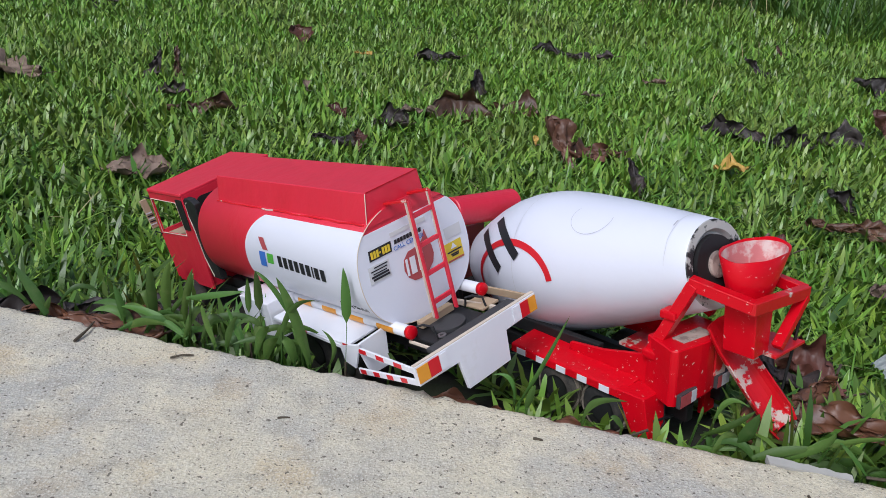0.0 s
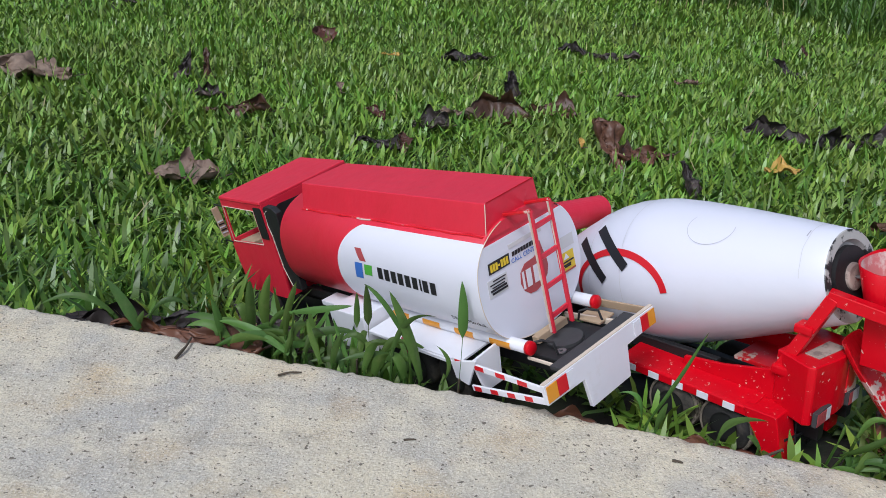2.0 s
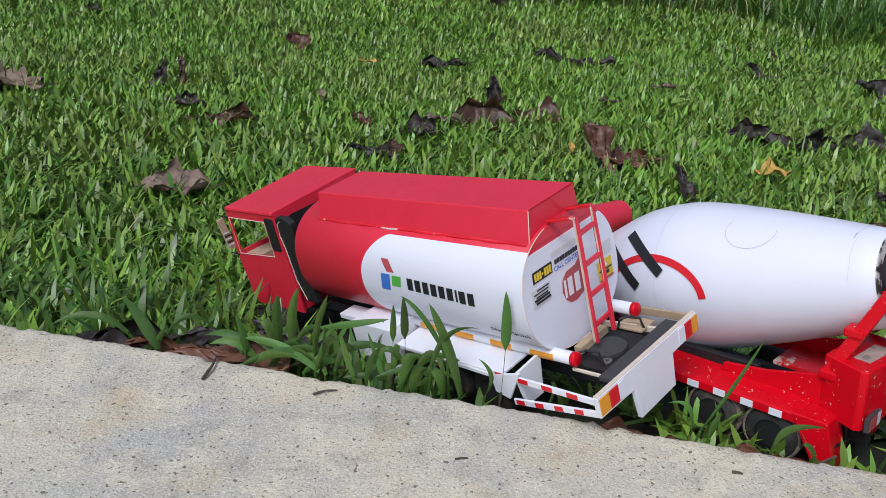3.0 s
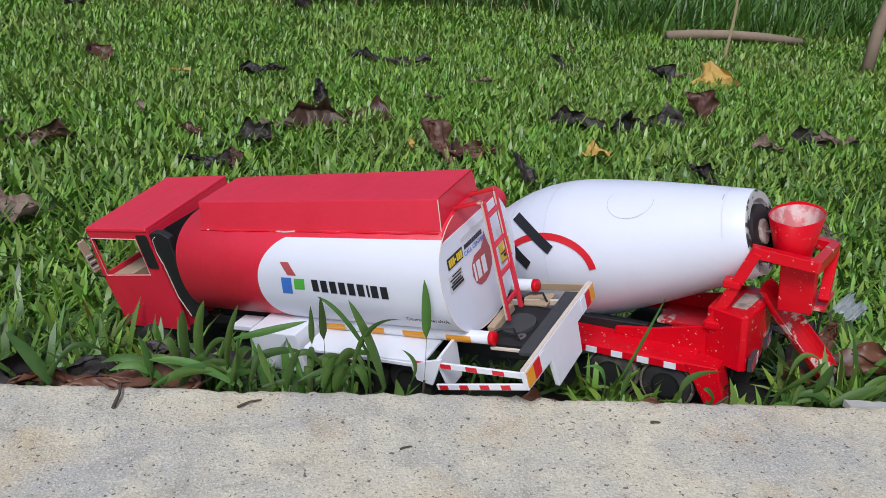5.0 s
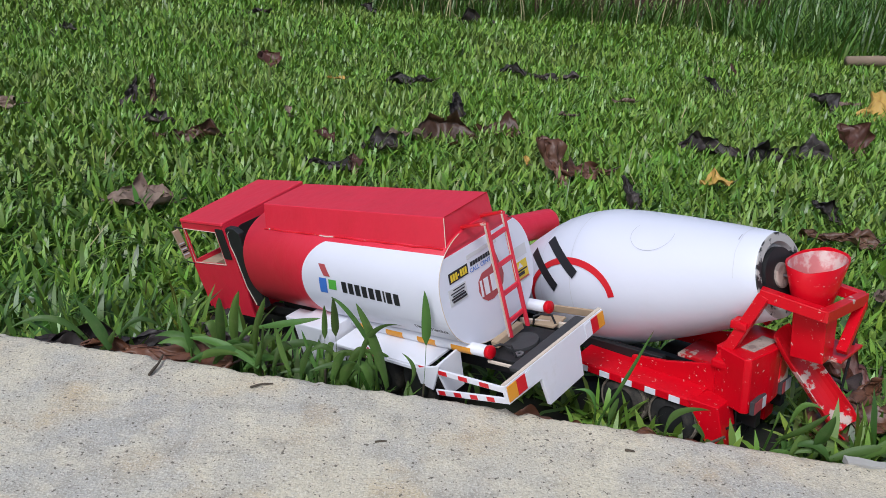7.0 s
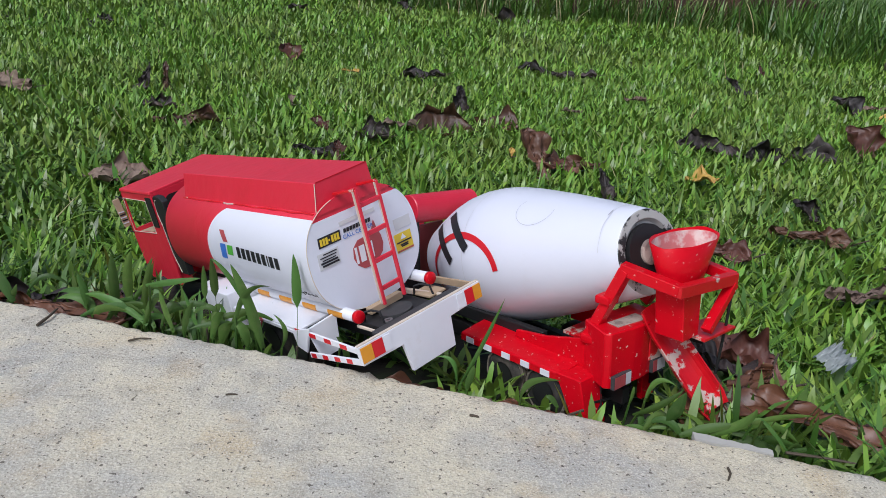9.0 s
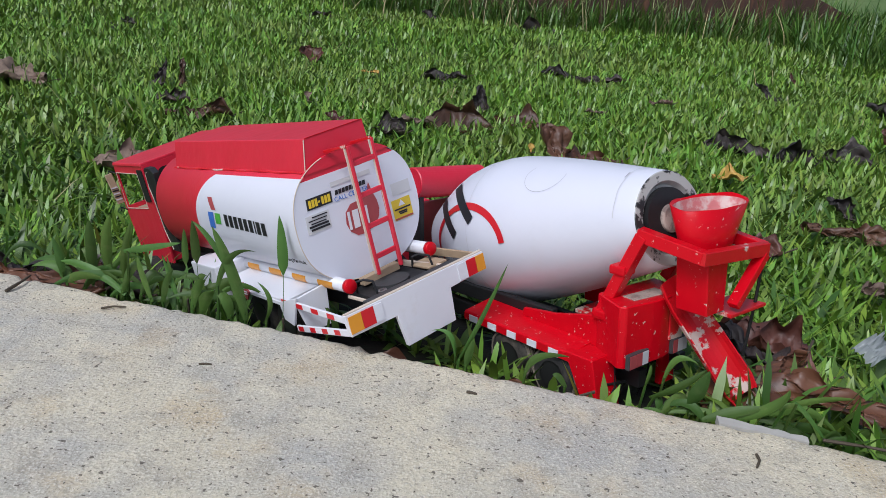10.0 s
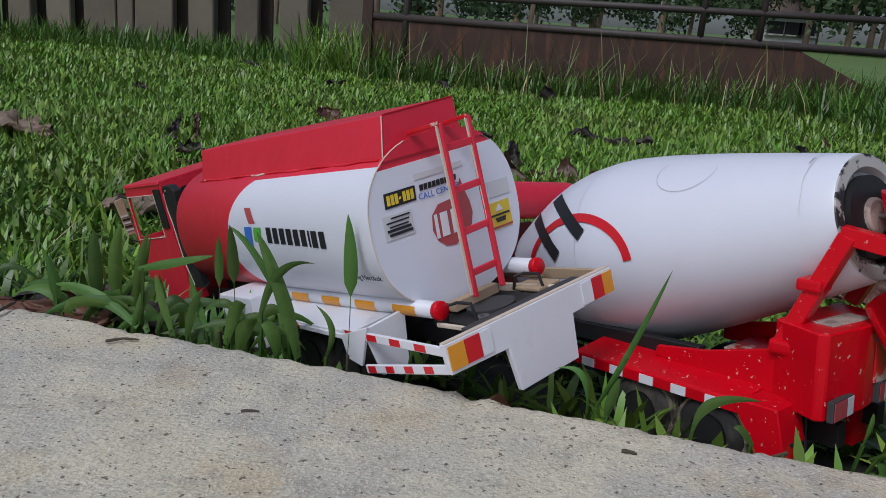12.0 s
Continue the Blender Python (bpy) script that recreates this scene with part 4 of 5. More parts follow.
# ---- lawn ----
def blades(name, spots, lengths, widths, lean, material, label, seed, curve=0.6):
    """One mesh of bent, tapered grass blades. spots: (n, 3) roots."""
    rng = np.random.default_rng(seed)
    n = len(spots)
    yaw = rng.uniform(0, 2 * np.pi, n)
    ln = rng.uniform(*lengths, n)
    w = rng.uniform(*widths, n) / 2
    tilt = np.clip(rng.normal(lean[0], lean[1], n), 0.02, 1.35)
    bend = rng.uniform(0.2, curve, n)
    dx, dy = np.cos(yaw), np.sin(yaw)
    px, py = -dy, dx
    V = np.zeros((n, 7, 3))
    pos = spots.copy()
    steps = ((0.0, 0.55), (0.38, 1.0), (0.74, 0.80), (1.0, 0.0))
    prev = 0.0
    idx = 0
    for f, k in steps:
        seg = (f - prev) * ln
        a = tilt + bend * (f - 0.2)
        pos = pos + np.stack([dx * np.sin(a) * seg, dy * np.sin(a) * seg, np.cos(a) * seg], 1)
        prev = f
        if k > 0:
            off = np.stack([px * w * k, py * w * k, np.zeros(n)], 1)
            V[:, idx] = pos - off
            V[:, idx + 1] = pos + off
            idx += 2
        else:
            V[:, idx] = pos
    base = (np.arange(n) * 7)[:, None]
    quads = np.concatenate([base + np.array([[0, 1, 3, 2]]), base + np.array([[2, 3, 5, 4]])], 0)
    tris = base + np.array([[4, 5, 6]])
    me = bpy.data.meshes.new(name)
    me.vertices.add(n * 7)
    me.vertices.foreach_set("co", V.reshape(-1))
    loops = np.concatenate([quads.reshape(-1), tris.reshape(-1)]).astype(np.int32)
    me.loops.add(len(loops))
    me.loops.foreach_set("vertex_index", loops)
    nq, ntri = len(quads), len(tris)
    me.polygons.add(nq + ntri)
    me.polygons.foreach_set("loop_start", np.concatenate([np.arange(nq) * 4, nq * 4 + np.arange(ntri) * 3]).astype(np.int32))
    me.polygons.foreach_set("use_smooth", np.ones(nq + ntri, dtype=bool))
    me.update(calc_edges=True)
    me.validate()
    ob = link(name, me, material)
    return tagged(ob, label, "grass", kind="stuff")


def under_trucks(x, y):
    """True below the bodies of the two models, where no grass stands."""
    for m, w0, w1, l0, l1 in ((TANKER, -0.070, 0.075, -0.02, 0.56), (MIXER, -0.035, 0.105, -0.03, 0.46)):
        o = m.translation
        X, Y = m.col[0], m.col[1]
        nx = math.hypot(X[0], X[1]); ny = math.hypot(Y[0], Y[1])
        u = ((x - o.x) * X[0] + (y - o.y) * X[1]) / nx
        v = ((x - o.x) * Y[0] + (y - o.y) * Y[1]) / ny
        if w0 < u < w1 and l0 < v < l1:
            return True
    return False


def scatter(n, x0, x1, y0, y1, seed, clump=0.0, keep=None):
    rng = np.random.default_rng(seed)
    xs, ys = rng.uniform(x0, x1, n), rng.uniform(y0, y1, n)
    out = []
    for x, y in zip(xs, ys):
        if y < edge_y(x) + 0.012 or under_trucks(x, y):
            continue
        if clump and noise.noise(Vector((x * 5, y * 5, seed))) < clump * (rng.random() * 2 - 1):
            continue
        if keep and not keep(x, y):
            continue
        out.append((x, y, ground_z(x, y) - 0.003))
    return np.array(out)


near_lawn = lambda x, y: -0.30 - 0.66 * y < x < 0.15 + 1.08 * y
blades("lawn_grass", scatter(74000, -1.5, 2.2, 0.30, 1.7, 1, keep=near_lawn), (0.026, 0.062), (0.0046, 0.0092), (0.62, 0.45), GRASS, "short dense green lawn grass with broad blades", 11, 1.3)
blades("lawn_grass", scatter(130000, -2.4, 3.4, 1.7, 3.5, 2, keep=near_lawn), (0.026, 0.062), (0.0052, 0.0105), (0.62, 0.45), GRASS, "short dense green lawn grass with broad blades", 12, 1.3)
blades("lawn_grass", scatter(118000, -4.2, 5.2, 3.5, 6.6, 3), (0.030, 0.075), (0.0070, 0.0130), (0.60, 0.42), GRASS, "short dense green lawn grass farther off", 13, 1.2)
blades("lawn_grass", scatter(5200, -1.8, 2.4, 0.75, 4.2, 5), (0.06, 0.12), (0.0020, 0.0042), (0.60, 0.35), GRASS, "thin longer grass stems over the lawn", 15, 1.2)
blades("straw", scatter(900, -1.5, 2.2, 0.75, 4.0, 6), (0.05, 0.11), (0.0016, 0.0030), (0.9, 0.3), STRAW, "dry straw stems among the lawn grass", 16, 1.2)
blades("edge_grass", scatter(9000, -0.75, 0.95, 0.40, 1.1, 7, keep=lambda x, y: not 0.09 < x < 0.34 and y - edge_y(x) < (0.26 if x < -0.1 else 0.11)), (0.040, 0.088), (0.0045, 0.0090), (0.60, 0.42), GRASSDEEP, "tangled broad grass blades beside the slab", 17, 1.3)
blades("lawn_grass", scatter(22000, -1.6, 2.3, -0.1, 2.4, 32, keep=lambda x, y: not near_lawn(x, y)), (0.040, 0.075), (0.010, 0.017), (0.75, 0.4), GRASS, "short dense green lawn grass off to the sides", 42, 1.0)
blades("broad_grass", scatter(7500, -1.1, 1.7, 0.30, 1.7, 31, keep=near_lawn), (0.045, 0.085), (0.0060, 0.0115), (0.85, 0.4), GRASSDEEP, "broad floppy grass blades over the lawn", 41, 2.0)
blades("lawn_grass", scatter(26000, -4.6, -1.5, 0.9, 3.5, 8), (0.040, 0.075), (0.010, 0.017), (0.75, 0.4), GRASS, "short dense green lawn grass farther off", 18, 1.0)
blades("lawn_grass", scatter(26000, 2.2, 5.4, -0.6, 3.5, 9), (0.040, 0.075), (0.010, 0.017), (0.75, 0.4), GRASS, "short dense green lawn grass farther off", 19, 1.0)


# ---- broad weeds along the slab ----
def weed(base, mid, tip, width, stalked=False):
    """One broad blade that starts at base, bends over mid and ends at tip; stalked ones have a dark thin stem."""
    b, m, e = Vector(base), Vector(mid), Vector(tip)
    c = 2 * m - (b + e) / 2
    low = Vector((b.x, b.y + 0.012, ground_z(b.x, b.y + 0.012) - 0.002))
    side = (e - b).cross(Vector((0.35, -0.85, 0.35)))
    side = side.normalized() if side.length > 1e-6 else Vector((1, 0, 0))
    bm = bmesh.new()
    rows = []
    n = 12
    for i in range(n + 1):
        f = i / n
        p = b * (1 - f) ** 2 + c * 2 * f * (1 - f) + e * f * f
        if stalked:
            k = 0.07 if f < 0.42 else math.sin(math.pi * min(1, (f - 0.40) / 0.60) ** 0.62) ** 0.75 + 0.03
        else:
            k = (0.45 + 0.55 * min(1, f / 0.35)) * max(0.0, 1 - f ** 3.2) ** 0.75 + 0.02
        tw = 0.35 * math.sin(2.2 * f + b.x * 40)
        s = (side * math.cos(tw) + side.cross((e - b).normalized()) * math.sin(tw)) * width * 0.5 * k
        fold = side.cross((e - b).normalized()) * width * 0.10 * k
        rows.append([bm.verts.new(p - s), bm.verts.new(p - s * 0.5 + fold * 0.7), bm.verts.new(p + fold * 1.3), bm.verts.new(p + s * 0.5 + fold * 0.7), bm.verts.new(p + s)])
    for r, q in zip(rows, rows[1:]):
        for k in range(4):
            bm.faces.new((r[k], r[k + 1], q[k + 1], q[k]))
    t = new("weed")
    t.matrix_world = Matrix.Translation(low)
    tagged(t, "broad green grass weed growing at the slab's edge", "weed", "weeds along the slab")
    bm.transform(Matrix.Translation(-low))
    part("blade", bm, BROAD, t, smooth=True)
    part("stem", tube([(0, 0, 0), (b - low) * 0.6, b + (c - b) * 0.15 - low], 0.0012, 5), TWIG if stalked else BROAD, t)


weed((-0.018, 0.684, -0.008), (-0.018, 0.685, 0.052), (-0.022, 0.686, 0.098), 0.0091, True)
weed((-0.052, 0.688, -0.005), (-0.065, 0.691, 0.038), (-0.084, 0.696, 0.079), 0.0115)
weed((-0.080, 0.692, 0.018), (-0.066, 0.689, 0.054), (-0.041, 0.682, 0.064), 0.0068)
weed((-0.100, 0.707, -0.008), (-0.103, 0.708, 0.045), (-0.106, 0.708, 0.079), 0.0082, True)
weed((-0.112, 0.708, -0.007), (-0.113, 0.708, 0.041), (-0.114, 0.709, 0.070), 0.0058, True)
weed((-0.061, 0.700, 0.017), (-0.086, 0.706, 0.058), (-0.108, 0.712, 0.077), 0.0058)
weed((-0.105, 0.698, -0.004), (-0.098, 0.697, 0.021), (-0.090, 0.694, 0.028), 0.0088)
weed((-0.095, 0.696, -0.006), (-0.090, 0.694, 0.012), (-0.082, 0.692, 0.019), 0.0118)
weed((-0.067, 0.692, -0.006), (-0.072, 0.693, 0.011), (-0.082, 0.696, 0.019), 0.0109)
weed((-0.177, 0.724, 0.037), (-0.148, 0.717, 0.046), (-0.117, 0.709, 0.056), 0.0068)
weed((-0.119, 0.705, -0.001), (-0.127, 0.707, 0.020), (-0.135, 0.709, 0.043), 0.0044)
weed((-0.183, 0.736, 0.002), (-0.181, 0.735, 0.033), (-0.172, 0.733, 0.065), 0.0069)
weed((-0.216, 0.744, -0.005), (-0.218, 0.744, 0.032), (-0.218, 0.744, 0.058), 0.0108)
weed((-0.204, 0.751, -0.002), (-0.206, 0.751, 0.033), (-0.200, 0.750, 0.063), 0.0109)
weed((-0.194, 0.744, -0.004), (-0.183, 0.741, 0.025), (-0.173, 0.738, 0.058), 0.0059)
weed((-0.328, 0.750, -0.005), (-0.341, 0.753, 0.020), (-0.358, 0.757, 0.044), 0.0114)
weed((-0.237, 0.727, -0.001), (-0.220, 0.723, 0.009), (-0.195, 0.717, 0.011), 0.0088)
weed((-0.178, 0.724, -0.007), (-0.215, 0.734, 0.012), (-0.249, 0.742, 0.014), 0.0084)
weed((-0.247, 0.742, -0.000), (-0.249, 0.742, 0.019), (-0.255, 0.744, 0.037), 0.0078)
weed((-0.338, 0.754, -0.012), (-0.329, 0.752, 0.002), (-0.322, 0.750, 0.016), 0.0068)
weed((-0.145, 0.706, -0.004), (-0.154, 0.708, 0.022), (-0.158, 0.709, 0.039), 0.0058)
weed((-0.135, 0.706, -0.006), (-0.131, 0.705, 0.016), (-0.123, 0.703, 0.033), 0.0068)
weed((-0.034, 0.681, -0.003), (-0.028, 0.679, 0.020), (-0.040, 0.682, 0.036), 0.0049)
weed((0.140, 0.637, -0.003), (0.156, 0.633, 0.038), (0.174, 0.628, 0.094), 0.0043)
weed((0.148, 0.631, -0.002), (0.150, 0.631, 0.011), (0.153, 0.630, 0.025), 0.0069)
weed((0.139, 0.645, -0.006), (0.133, 0.647, 0.018), (0.117, 0.651, 0.019), 0.0046)
weed((0.196, 0.617, 0.003), (0.205, 0.615, 0.021), (0.229, 0.609, 0.027), 0.0067)
weed((0.298, 0.615, -0.006), (0.319, 0.610, 0.009), (0.336, 0.606, 0.028), 0.0071)
weed((0.326, 0.599, -0.000), (0.330, 0.597, 0.014), (0.335, 0.596, 0.032), 0.0131)
weed((0.306, 0.614, 0.008), (0.314, 0.612, 0.032), (0.331, 0.607, 0.030), 0.0057)
weed((0.334, 0.588, -0.007), (0.356, 0.583, 0.006), (0.379, 0.577, 0.015), 0.0087)
weed((0.358, 0.583, -0.002), (0.382, 0.576, 0.019), (0.389, 0.575, 0.033), 0.0091)
weed((0.388, 0.583, 0.011), (0.411, 0.577, 0.025), (0.436, 0.571, 0.032), 0.0059)
weed((0.394, 0.574, 0.024), (0.406, 0.570, 0.013), (0.422, 0.567, -0.005), 0.0037)
weed((0.023, 0.674, 0.021), (0.032, 0.672, -0.001), (0.015, 0.676, -0.009), 0.0074)
weed((0.293, 0.617, -0.000), (0.295, 0.616, 0.014), (0.295, 0.616, 0.023), 0.0039)
weed((0.230, 0.613, -0.003), (0.223, 0.614, 0.006), (0.218, 0.615, 0.007), 0.0058)

# floppy blades that arch out of the tangle between the slab and the tanker
rw = random.Random(12)
for k in range(48):
    wx = rw.choice((rw.uniform(-0.37, -0.04), rw.uniform(-0.25, -0.05), rw.uniform(0.28, 0.46)))
    wy = edge_y(wx) + rw.uniform(0.012, 0.045)
    wz = -0.012 if wx < 0.2 else -0.022
    reach, rise = rw.uniform(0.035, 0.085), rw.uniform(0.008, 0.034 if wx < 0 else 0.024)
    ang = rw.uniform(-0.6, 3.75)
    dx, dy = reach * math.cos(ang), 0.35 * reach * math.sin(ang)
    weed((wx, wy, wz), (wx + 0.45 * dx, wy + 0.45 * dy, wz + rise), (wx + dx, wy + dy, wz + rise * rw.uniform(0.1, 0.9)), rw.uniform(0.005, 0.010))

# ---- fallen leaves ----
def dry_leaf(x, y, span, turn, material, label, curl=1.0, seed=0, aspect=0.62, tip=0.0, z=None, roll=0.0, pitch=0.0, ragged=0.35, group="fallen leaves"):
    """A large fallen leaf with lobes, side ribs, folds, torn and curled margins, lying on the grass."""
    size = span * 1.08
    rng = random.Random(seed * 7 + int(x * 1000) + int(y * 100))
    nu, nv = 34, 20
    ph = [rng.uniform(0, 6.28) for _ in range(8)]
    lobes = rng.randint(3, 5)
    rib = 0.036 if material is RUSSET else 0.024
    bm = bmesh.new()
    grid = []
    for i in range(nu + 1):
        u = i / nu
        prof = math.sin(math.pi * u ** 0.8) ** 0.7 + 0.02
        row = []
        for j in range(nv + 1):
            v = 2 * j / nv - 1
            lob = 1 - 0.28 * abs(math.sin(lobes * math.pi * u + ph[0] * 0.2)) * abs(v) ** 2
            w = 0.5 * aspect * size * prof * lob * (1 + 0.14 * math.sin(9 * u + ph[1] + (2 if v > 0 else 0)))
            a = abs(curl) * (0.9 + 0.7 * math.sin(3 * u + ph[2])) * v * (1.25 if v > 0 else 1.0)
            rad = w / max(0.25, abs(curl) * 1.1)
            px = math.sin(a) * rad if abs(curl) > 0.05 else v * w
            pz = (1 - math.cos(a)) * rad * (-0.8 if curl < 0 else 0.8)
            py = (u - 0.5) * size
            pz += 0.05 * size * abs(curl) * math.sin(2.4 * u + ph[3]) + 0.26 * size * tip * (u - 0.3) ** 2
            pz += size * rib * abs(math.sin(5 * math.pi * u + 2.4 * abs(v))) * (0.4 + abs(v))
            # sharp creases and crumpling
            pz += size * (0.15 if material is not RUSSET else 0.05) * (abs(noise.noise(Vector((u * 3.2, v * 1.5, ph[4])))) - 0.2)
            pz += size * (0.07 if material is not RUSSET else 0.02) * (abs(noise.noise(Vector((u * 8, v * 3.6, ph[6])))) - 0.2)
            px += size * (0.06 * noise.noise(Vector((u * 5, v * 3, ph[7]))) + 0.03 * noise.noise(Vector((u * 15, v * 7, ph[5]))))
            py += size * 0.05 * noise.noise(Vector((u * 4, v * 4, ph[2]))) * abs(v)
            pz += size * 0.07 * abs(v) ** 3 * math.sin(11 * u + ph[5])
            row.append(bm.verts.new((px, py, pz)))
        grid.append(row)
    for i in range(nu):
        for j in range(nv):
            edge = abs(2 * (j + 0.5) / nv - 1)
            if noise.noise(Vector((i * 0.34, j * 0.5, ph[0] + 9))) > 0.95 - ragged * edge ** 2 - 0.15 * ragged:
                continue
            bm.faces.new((grid[i][j], grid[i][j + 1], grid[i + 1][j + 1], grid[i + 1][j]))
    bmesh.ops.delete(bm, geom=[v for v in bm.verts if not v.link_faces], context="VERTS")
    turnm = Matrix.Rotation(radians(turn), 4, "Z") @ Matrix.Rotation(radians(pitch), 4, "X") @ Matrix.Rotation(radians(roll), 4, "Y")
    cols = [grid[k][nv // 2] for k in range(0, nu + 1, 4)]
    mid = [v.co.copy() + Vector((0, 0, 0.0002)) for v in cols if v.is_valid]
    end = mid[0].copy()
    bm.transform(turnm)
    zs = [v.co.z for v in bm.verts]
    ob = part("dry_leaf", bm, material, smooth=True)
    at = (ground_z(x, y) + 0.041 - (min(zs) + max(zs)) / 2) if z is None else z
    ob.matrix_world = Matrix.Translation((x, y, at))
    tagged(ob, label, "leaf", group)
    stem = tube([end, end + Vector((0.002, -0.06 * size, 0.006)), end + Vector((0.01, -0.18 * size, 0.010))], 0.0014, 5)
    stem.transform(turnm)
    part("stalk", stem, TWIG, ob)
    ribs = tube(mid, 0.0008, 5)
    ribs.transform(turnm)
    part("midrib", ribs, material, ob)
    return ob


BROWN, ROT, PALE = "curled dark brown dry leaf lying on the lawn", "shrivelled blackish rotten leaf lying on the lawn", "weathered grey-brown dry leaf lying on the lawn"
REDBROWN, MAROON = "small reddish-brown dry leaf lying on the lawn", "folded maroon-brown dry leaf lying on the lawn"
dry_leaf(-1.16, 2.27, 0.21, 78, GREYLEAF, "flat pale brown dry leaf lying on the lawn", 0.35, 1, 0.5, 0.3, roll=-12)
dry_leaf(-0.745, 2.46, 0.13, 20, DEADLEAF, "reddish-brown dry leaf standing up in the grass", 0.9, 2, 0.7, 0.6, pitch=48)
dry_leaf(-0.80, 2.42, 0.12, -15, DARKLEAF, BROWN, 1.1, 3, 0.45, 0.4, pitch=55, roll=15)
dry_leaf(-0.665, 2.16, 0.10, 70, DARKLEAF, BROWN, 1.3, 4, 0.6)
dry_leaf(-0.545, 2.01, 0.15, 98, DEADLEAF, BROWN, 1.1, 5, 0.42, 0.2, roll=-15)
dry_leaf(-0.52, 3.21, 0.10, 35, DEADLEAF, REDBROWN, 0.8, 6, 0.8, 0.5, pitch=30)
dry_leaf(-0.243, 2.90, 0.065, 65, YELLOWLEAF, "small yellowish dry leaf lying on the lawn", 0.5, 7, 0.7)
dry_leaf(-0.336, 2.306, 0.050, 15, GREYLEAF, PALE, 0.8, 8, 0.8, pitch=25)
dry_leaf(-0.525, 1.51, 0.125, 86, GREYLEAF, PALE, 0.5, 9, 0.5, 0.1, roll=-10)
dry_leaf(-0.185, 1.79, 0.105, 68, DARKLEAF, BROWN, 1.2, 10, 0.5, 0.2, roll=-18)
dry_leaf(-0.130, 1.78, 0.055, 10, DEADLEAF, REDBROWN, 0.9, 11, 0.6, 0.5, pitch=40)
dry_leaf(-0.217, 2.04, 0.058, 60, DEADLEAF, REDBROWN, 0.8, 12, 0.6, pitch=20)
dry_leaf(-0.078, 2.03, 0.100, 60, DARKLEAF, BROWN, 1.0, 13, 0.75, 0.3, roll=-25)
dry_leaf(-0.020, 2.11, 0.100, 112, GREYLEAF, "smooth pale tan dry leaf lying on the lawn", 0.8, 14, 0.4, 0.0, ragged=0.0)
dry_leaf(0.088, 2.17, 0.180, 96, DEADLEAF, "large folded maroon-brown dry leaf on the lawn", 0.8, 15, 0.62, 0.35, roll=-32)
dry_leaf(0.147, 2.45, 0.105, 10, DARKLEAF, "rolled grey-brown dry leaf standing in the grass", 1.4, 16, 0.6, 0.3, pitch=50)
dry_leaf(0.250, 2.26, 0.120, 75, DEADLEAF, MAROON, 0.5, 17, 0.6, 0.1, roll=-20)
dry_leaf(0.322, 1.80, 0.165, 20, DEADLEAF, "large ribbed maroon-brown dry leaf on the lawn", 0.8, 18, 1.0, 0.3, pitch=38)
dry_leaf(0.405, 1.81, 0.140, 112, DEADLEAF, "ribbed maroon-brown dry leaf on the lawn", 0.8, 19, 0.65, 0.2, roll=-28)
dry_leaf(0.269, 1.86, 0.032, 0, YELLOWLEAF, "tiny orange fallen leaf on the lawn", 0.5, 20, 0.9, pitch=25, ragged=0.0)
dry_leaf(0.014, 2.92, 0.150, 85, DARKLEAF, ROT, 1.3, 21, 0.6, roll=-20)
dry_leaf(0.450, 3.24, 0.150, 72, DARKLEAF, ROT, 1.4, 22, 0.5, ragged=0.6)
dry_leaf(0.590, 3.17, 0.160, 66, DARKLEAF, ROT, 1.3, 23, 0.5, ragged=0.6)
dry_leaf(1.20, 3.09, 0.13, 38, DARKLEAF, ROT, 1.3, 24, 0.6, pitch=25)
dry_leaf(0.815, 2.12, 0.165, 70, DARKLEAF, ROT, 1.2, 25, 0.5, 0.2, roll=-20, ragged=0.6)
dry_leaf(0.945, 2.08, 0.135, 108, DARKLEAF, ROT, 1.3, 26, 0.6, 0.3, roll=-25, ragged=0.6)
dry_leaf(0.695, 1.77, 0.070, 85, YELLOWLEAF, "small tan dry leaf lying on the lawn", 0.5, 27, 0.7, ragged=0.1)
dry_leaf(0.448, 1.62, 0.085, 12, DARKLEAF, "rolled grey-brown dry leaf on the lawn", 1.5, 28, 0.6, pitch=45)
dry_leaf(0.733, 2.73, 0.075, 50, GREYLEAF, PALE, 1.0, 29)
dry_leaf(0.484, 2.44, 0.055, 90, GREYLEAF, PALE, 0.7, 30)
dry_leaf(1.12, 2.14, 0.150, 82, DARKLEAF, BROWN, 1.1, 31, 0.8, 0.3, roll=-25)
dry_leaf(1.26, 2.21, 0.150, 30, DEADLEAF, "reddish-brown dry leaf standing up in the grass", 0.8, 32, 0.75, 0.4, pitch=42)
dry_leaf(1.68, 2.80, 0.205, 98, YELLOWLEAF, "large lobed yellow fallen leaf on the lawn", 0.45, 33, 0.75, 0.3, roll=-30, ragged=0.15)
dry_leaf(1.51, 2.86, 0.140, 40, DARKLEAF, BROWN, 1.1, 34, 0.7, 0.2, pitch=25)
dry_leaf(1.62, 2.90, 0.080, 85, GREYLEAF, PALE, 0.8, 35)
dry_leaf(1.36, 1.86, 0.110, 70, DARKLEAF, BROWN, 0.9, 36, 0.7, 0.1, roll=-20)
dry_leaf(1.43, 1.84, 0.110, 60, GREYLEAF, PALE, 0.6, 37, 0.8, roll=-22)
dry_leaf(1.19, 1.80, 0.080, 75, GREYLEAF, PALE, 1.0, 38)
dry_leaf(0.852, 1.57, 0.070, 30, DARKLEAF, BROWN, 1.3, 39, pitch=25)
dry_leaf(0.864, 1.22, 0.050, 40, GREYLEAF, PALE, 0.9, 40, pitch=20)
